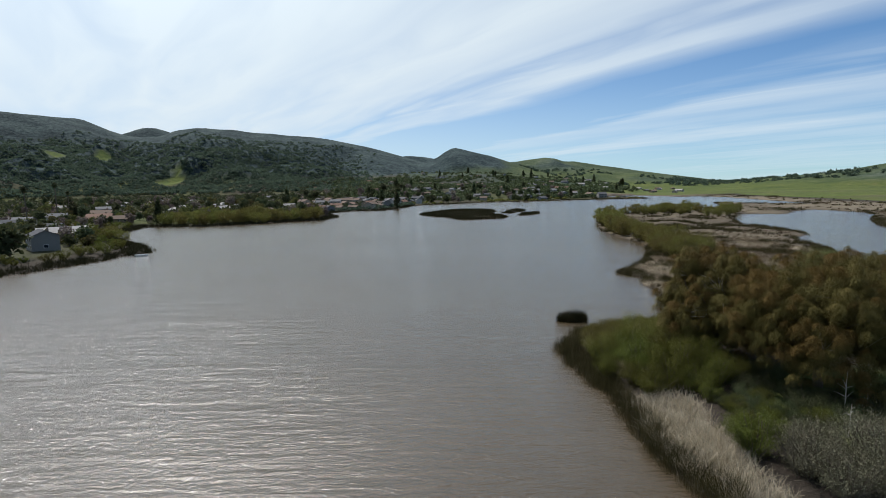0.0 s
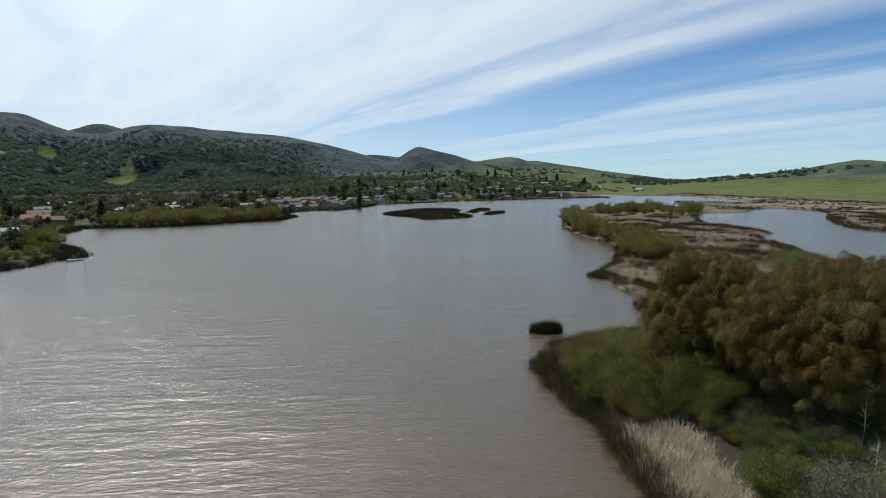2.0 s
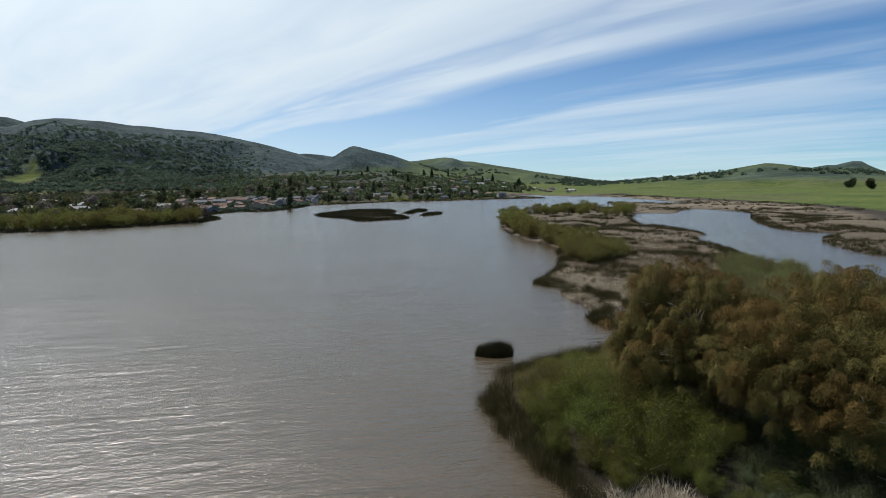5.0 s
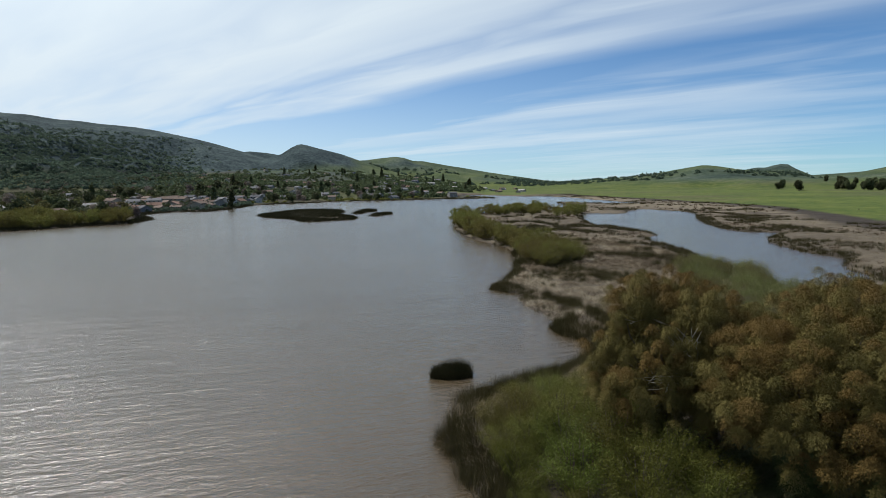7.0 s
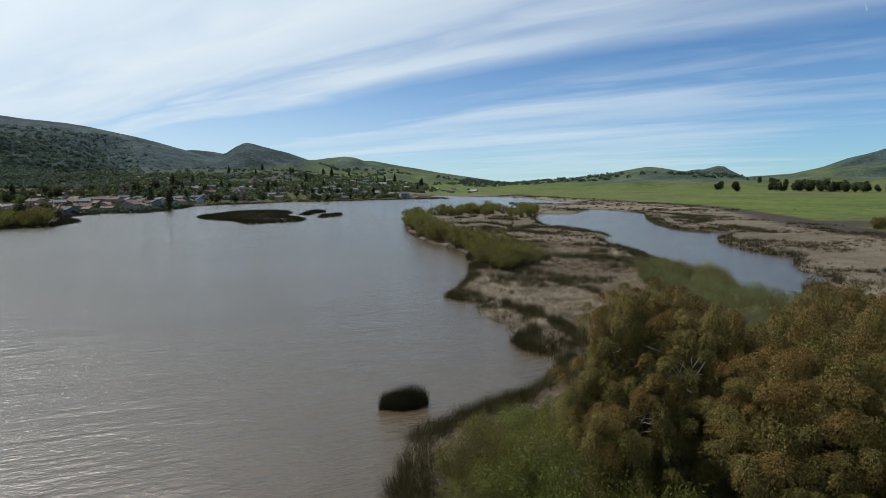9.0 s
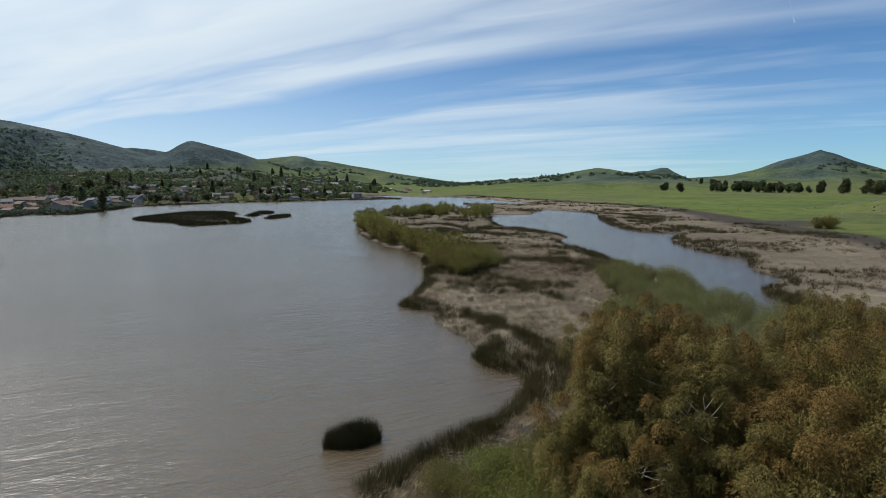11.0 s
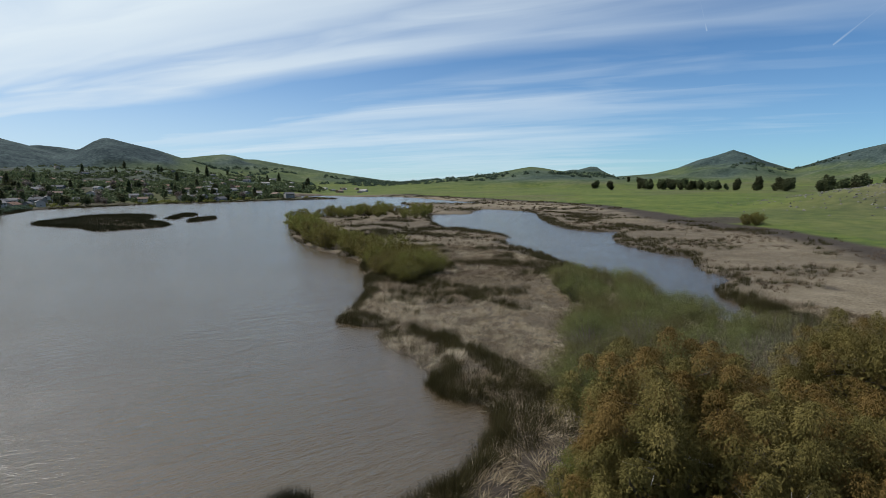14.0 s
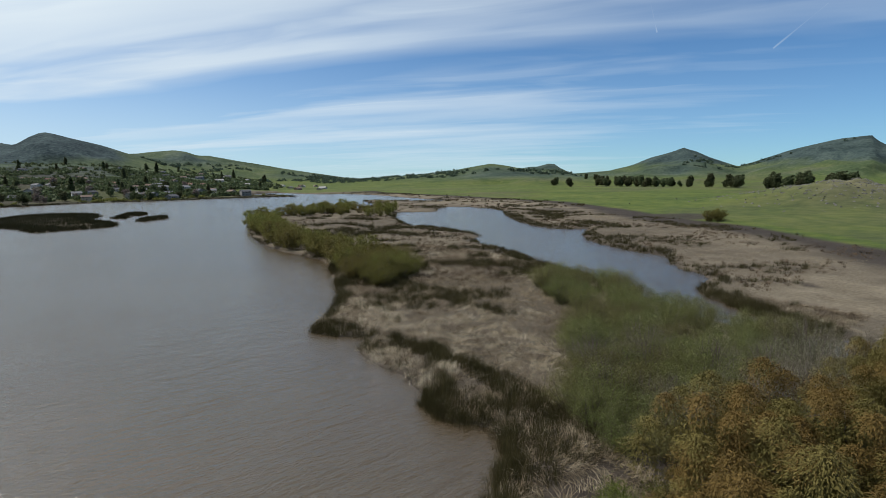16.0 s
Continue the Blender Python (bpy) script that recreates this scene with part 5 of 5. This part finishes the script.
# gum rows beyond the meadow
gums = []
q = np.random.default_rng(801)
for az_, r_, n, wd in ((49.6, 1080, 2, 0.4), (51.0, 1000, 2, 0.3), (54.5, 1060, 6, 1.4), (57.5, 1050, 12, 2.0), (60.0, 1030, 14, 2.2), (62.3, 1040, 2, 0.3), (64.2, 1000, 3, 0.25), (66.2, 960, 8, 0.9), (70.3, 900, 14, 1.5), (74.4, 800, 6, 0.7), (56, 1500, 14, 4)):
    for _ in range(n):
        a, d = radians(az_ + q.uniform(-wd, wd)), r_ + q.uniform(-25, 25)
        gums.append((9 + d * math.sin(a), 60 + d * math.cos(a), q.uniform(0.7, 1.1) * (1.25 if az_ > 64 else 1.0)))
spread(FIELD_GUM, gums, "gum trees beyond the meadow", 14)


# ---------------------------------------------------------------- far woods, stuff
def woods(name, n, az0, az1, r0, r1, z0, z1, size, seed, mat, label, keep=None):
    q = np.random.default_rng(seed)
    a, d = np.radians(q.uniform(az0, az1, n)), np.sqrt(q.uniform(r0 * r0, r1 * r1, n))
    x, y = CENTRE[0] + d * np.sin(a), CENTRE[1] + d * np.cos(a)
    z = stand(x, y)
    ok = (z > z0) & (z < z1)
    if keep is not None:
        ok &= keep(x, y, z, q)
    x, y, z = x[ok], y[ok], z[ok]
    m = len(x)
    s = size * q.uniform(0.55, 1.3, m)
    k = 36 if n < 9000 else 22
    dv = unit(q.normal(size=(m * k, 3)))
    dv[:, 2] = np.abs(dv[:, 2]) * 0.9
    ss = np.repeat(s, k)
    p = np.repeat(np.stack([x, y, z], 1), k, 0) + dv * ss[:, None] * q.uniform(0.6, 1.0, m * k)[:, None]
    ln = ss * q.uniform(0.34, 0.66, m * k)
    v, f = slips(p - dv * 0.2 * ln[:, None], unit(dv * 0.3 + q.normal(size=(m * k, 3))), ln, ln * 1.0, seed, dv + np.array([0, 0, 0.15]))
    return tagged(mesh_np(name, v, f, mat), label, "woods", kind="stuff")


woods("oak_woods", 32000, -46, -6, 850, 2100, 14, 250, 5.6, 901, m_hazy_woods, "dark oak woods over the lower slopes of the range",
      lambda x, y, z, q: (clearing(x, y) < 0.3) & (q.uniform(0, 1, len(x)) < step(-6, -17, np.degrees(np.arctan2(x - 2, y - 28)))) & (q.uniform(0, 1, len(x)) < 0.20 + 0.85 * step(190, 70, z + 40 * vnoise(x, y, 240, 79))))
woods("town_woods", 3600, -44, -5, 420, 1150, 2, 60, 4.6, 905, m_oak, "evergreen trees between the houses of the valley",
      lambda x, y, z, q: (land(x, y) > 30) & (vnoise(x, y, 60, 59, 2) > -0.35))
woods("town_woods", 700, -42, -4, 420, 1150, 2, 60, 4.2, 906, m_bare, "brown leafless trees between the houses of the valley",
      lambda x, y, z, q: (land(x, y) > 30) & (vnoise(x, y, 60, 60, 2) > -0.1))
woods("town_woods", 900, -6, 22, 620, 1500, 2, 60, 4.6, 907, m_oak, "evergreen trees between the houses on the slope",
      lambda x, y, z, q: (land(x, y) > 25) & (vnoise(x, y, 70, 63, 2) > -0.1))
woods("shore_thicket", 520, -6, 21, 575, 690, 0.3, 30, 2.6, 908, m_willow, "green thickets along the far shore", lambda x, y, z, q: (land(x, y) > 3) & (land(x, y) < 42) & (vnoise(x, y, 30, 64, 2) > -0.2))
woods("shore_thicket", 420, -16, -3, 460, 640, 0.3, 30, 3.0, 909, m_hazy_woods, "dark garden trees along the far shore", lambda x, y, z, q: (land(x, y) > 4) & (land(x, y) < 70))
woods("town_woods", 3400, -12, 19, 620, 1120, 1, 60, 5.2, 910, m_oak, "dark evergreen trees massed between the houses", lambda x, y, z, q: (land(x, y) > 28) & (vnoise(x, y, 80, 65, 2) > -0.25))
woods("oak_woods", 700, 6, 30, 1300, 2300, 8, 120, 9.0, 902, m_hazy_woods, "dark trees along the foot of the green hills", lambda x, y, z, q: vnoise(x, y, 240, 52, 3) > 0.0)
woods("oak_woods", 700, 20, 52, 1500, 2300, 0, 40, 8.0, 903, m_hazy_woods, "dark line of trees across the end of the valley", lambda x, y, z, q: vnoise(x, y, 300, 57, 2) > 0.05)
woods("oak_woods", 900, 48, 80, 1600, 2700, 40, 400, 8.0, 904, m_hazy_woods, "dark brush patches on the eastern peaks", lambda x, y, z, q: vnoise(x, y, 260, 58, 3) > 0.25)

# rocks on the knoll
q = np.random.default_rng(951)
bm = bmesh.new()
for _ in range(900):
    x, y = 478 + q.normal() * 46, 190 + q.normal() * 40
    m = pose(x, y, float(stand(x, y)), *(q.uniform(0, 360, 3))) @ Matrix.Diagonal((*(q.uniform(0.25, 1.0, 3)), 1))
    for v in bmesh.ops.create_icosphere(bm, subdivisions=1, radius=1, matrix=m)["verts"]:
        v.co += Vector(q.normal(size=3) * 0.18)
tagged(part("rocks", bm, m_rock), "pale grey rocks strewn over the knoll", "rocks", kind="stuff")


def moored_boat(x, y, turn):
    """A small white skiff: hull with a hollow, benches and an outboard."""
    root = new("skiff")
    root.matrix_basis = pose(x, y, 0.05, 0, 0, turn)
    bm = bmesh.new()
    ring = []
    for z, k in ((-0.12, 0.72), (0.5, 1.0), (0.5, 0.86), (0.08, 0.66)):
        ring.append([bm.verts.new((px_ * k, py_ * k, z)) for px_, py_ in ((-2.2, -0.85), (0.6, -0.9), (1.7, -0.55), (2.5, 0), (1.7, 0.55), (0.6, 0.9), (-2.2, 0.85))])
    for a, c in zip(ring, ring[1:]):
        for k in range(7):
            bm.faces.new((a[k], a[(k + 1) % 7], c[(k + 1) % 7], c[k]))
    bm.faces.new(ring[0][::-1])
    bm.faces.new(ring[-1])
    part("hull", bm, m_trim, root)
    for bx in (-1.0, 0.5):
        bm = bmesh.new()
        box(bm, bx - 0.15, -0.72, 0.30, bx + 0.15, 0.72, 0.36)
        part("bench", bm, m_pale, root)
    bm = bmesh.new()
    box(bm, -2.35, -0.14, -0.1, -2.0, 0.14, 0.75)
    part("outboard", bm, m_asph, root)
    return tagged(root, "small white skiff moored at the reed spit", "boat")


moored_boat(-112.5, 187.5, 25)


def bare_sapling(x, y, tall, seed):
    """A dead young tree: a leaning stem with a few bare twigs."""
    r = np.random.default_rng(seed)
    root = new("dead_sapling")
    root.matrix_basis = pose(x, y, float(stand(x, y)) - 0.1)
    bm = bmesh.new()
    top = Vector((r.normal() * 0.25, r.normal() * 0.25, tall))
    pts_ = [Vector((0, 0, 0)), top * 0.4 + Vector((0.08, 0, 0)), top * 0.75, top]
    tube(bm, pts_, [0.06, 0.045, 0.03, 0.01], 6)
    part("stem", bm, m_pale, root)
    for k in range(7):
        bm = bmesh.new()
        t = r.uniform(0.35, 0.9)
        st = top * t
        w = Vector((r.normal(), r.normal(), r.uniform(0.3, 1.2))).normalized() * tall * 0.28 * (1.2 - t)
        tube(bm, [st, st + w * 0.5 + Vector((0, 0, 0.05)), st + w], [0.022, 0.015, 0.006], 5)
        part("twig", bm, m_pale, root)
    return tagged(root, "pale dead sapling with bare twigs before the gum trees", "tree", "dead saplings on the bank")


for k, (x, y, tall) in enumerate(((33.4, 46.6, 5.0), (36.2, 47.4, 4.2), (31.0, 42.8, 3.2))):
    bare_sapling(x, y, tall, 971 + k)
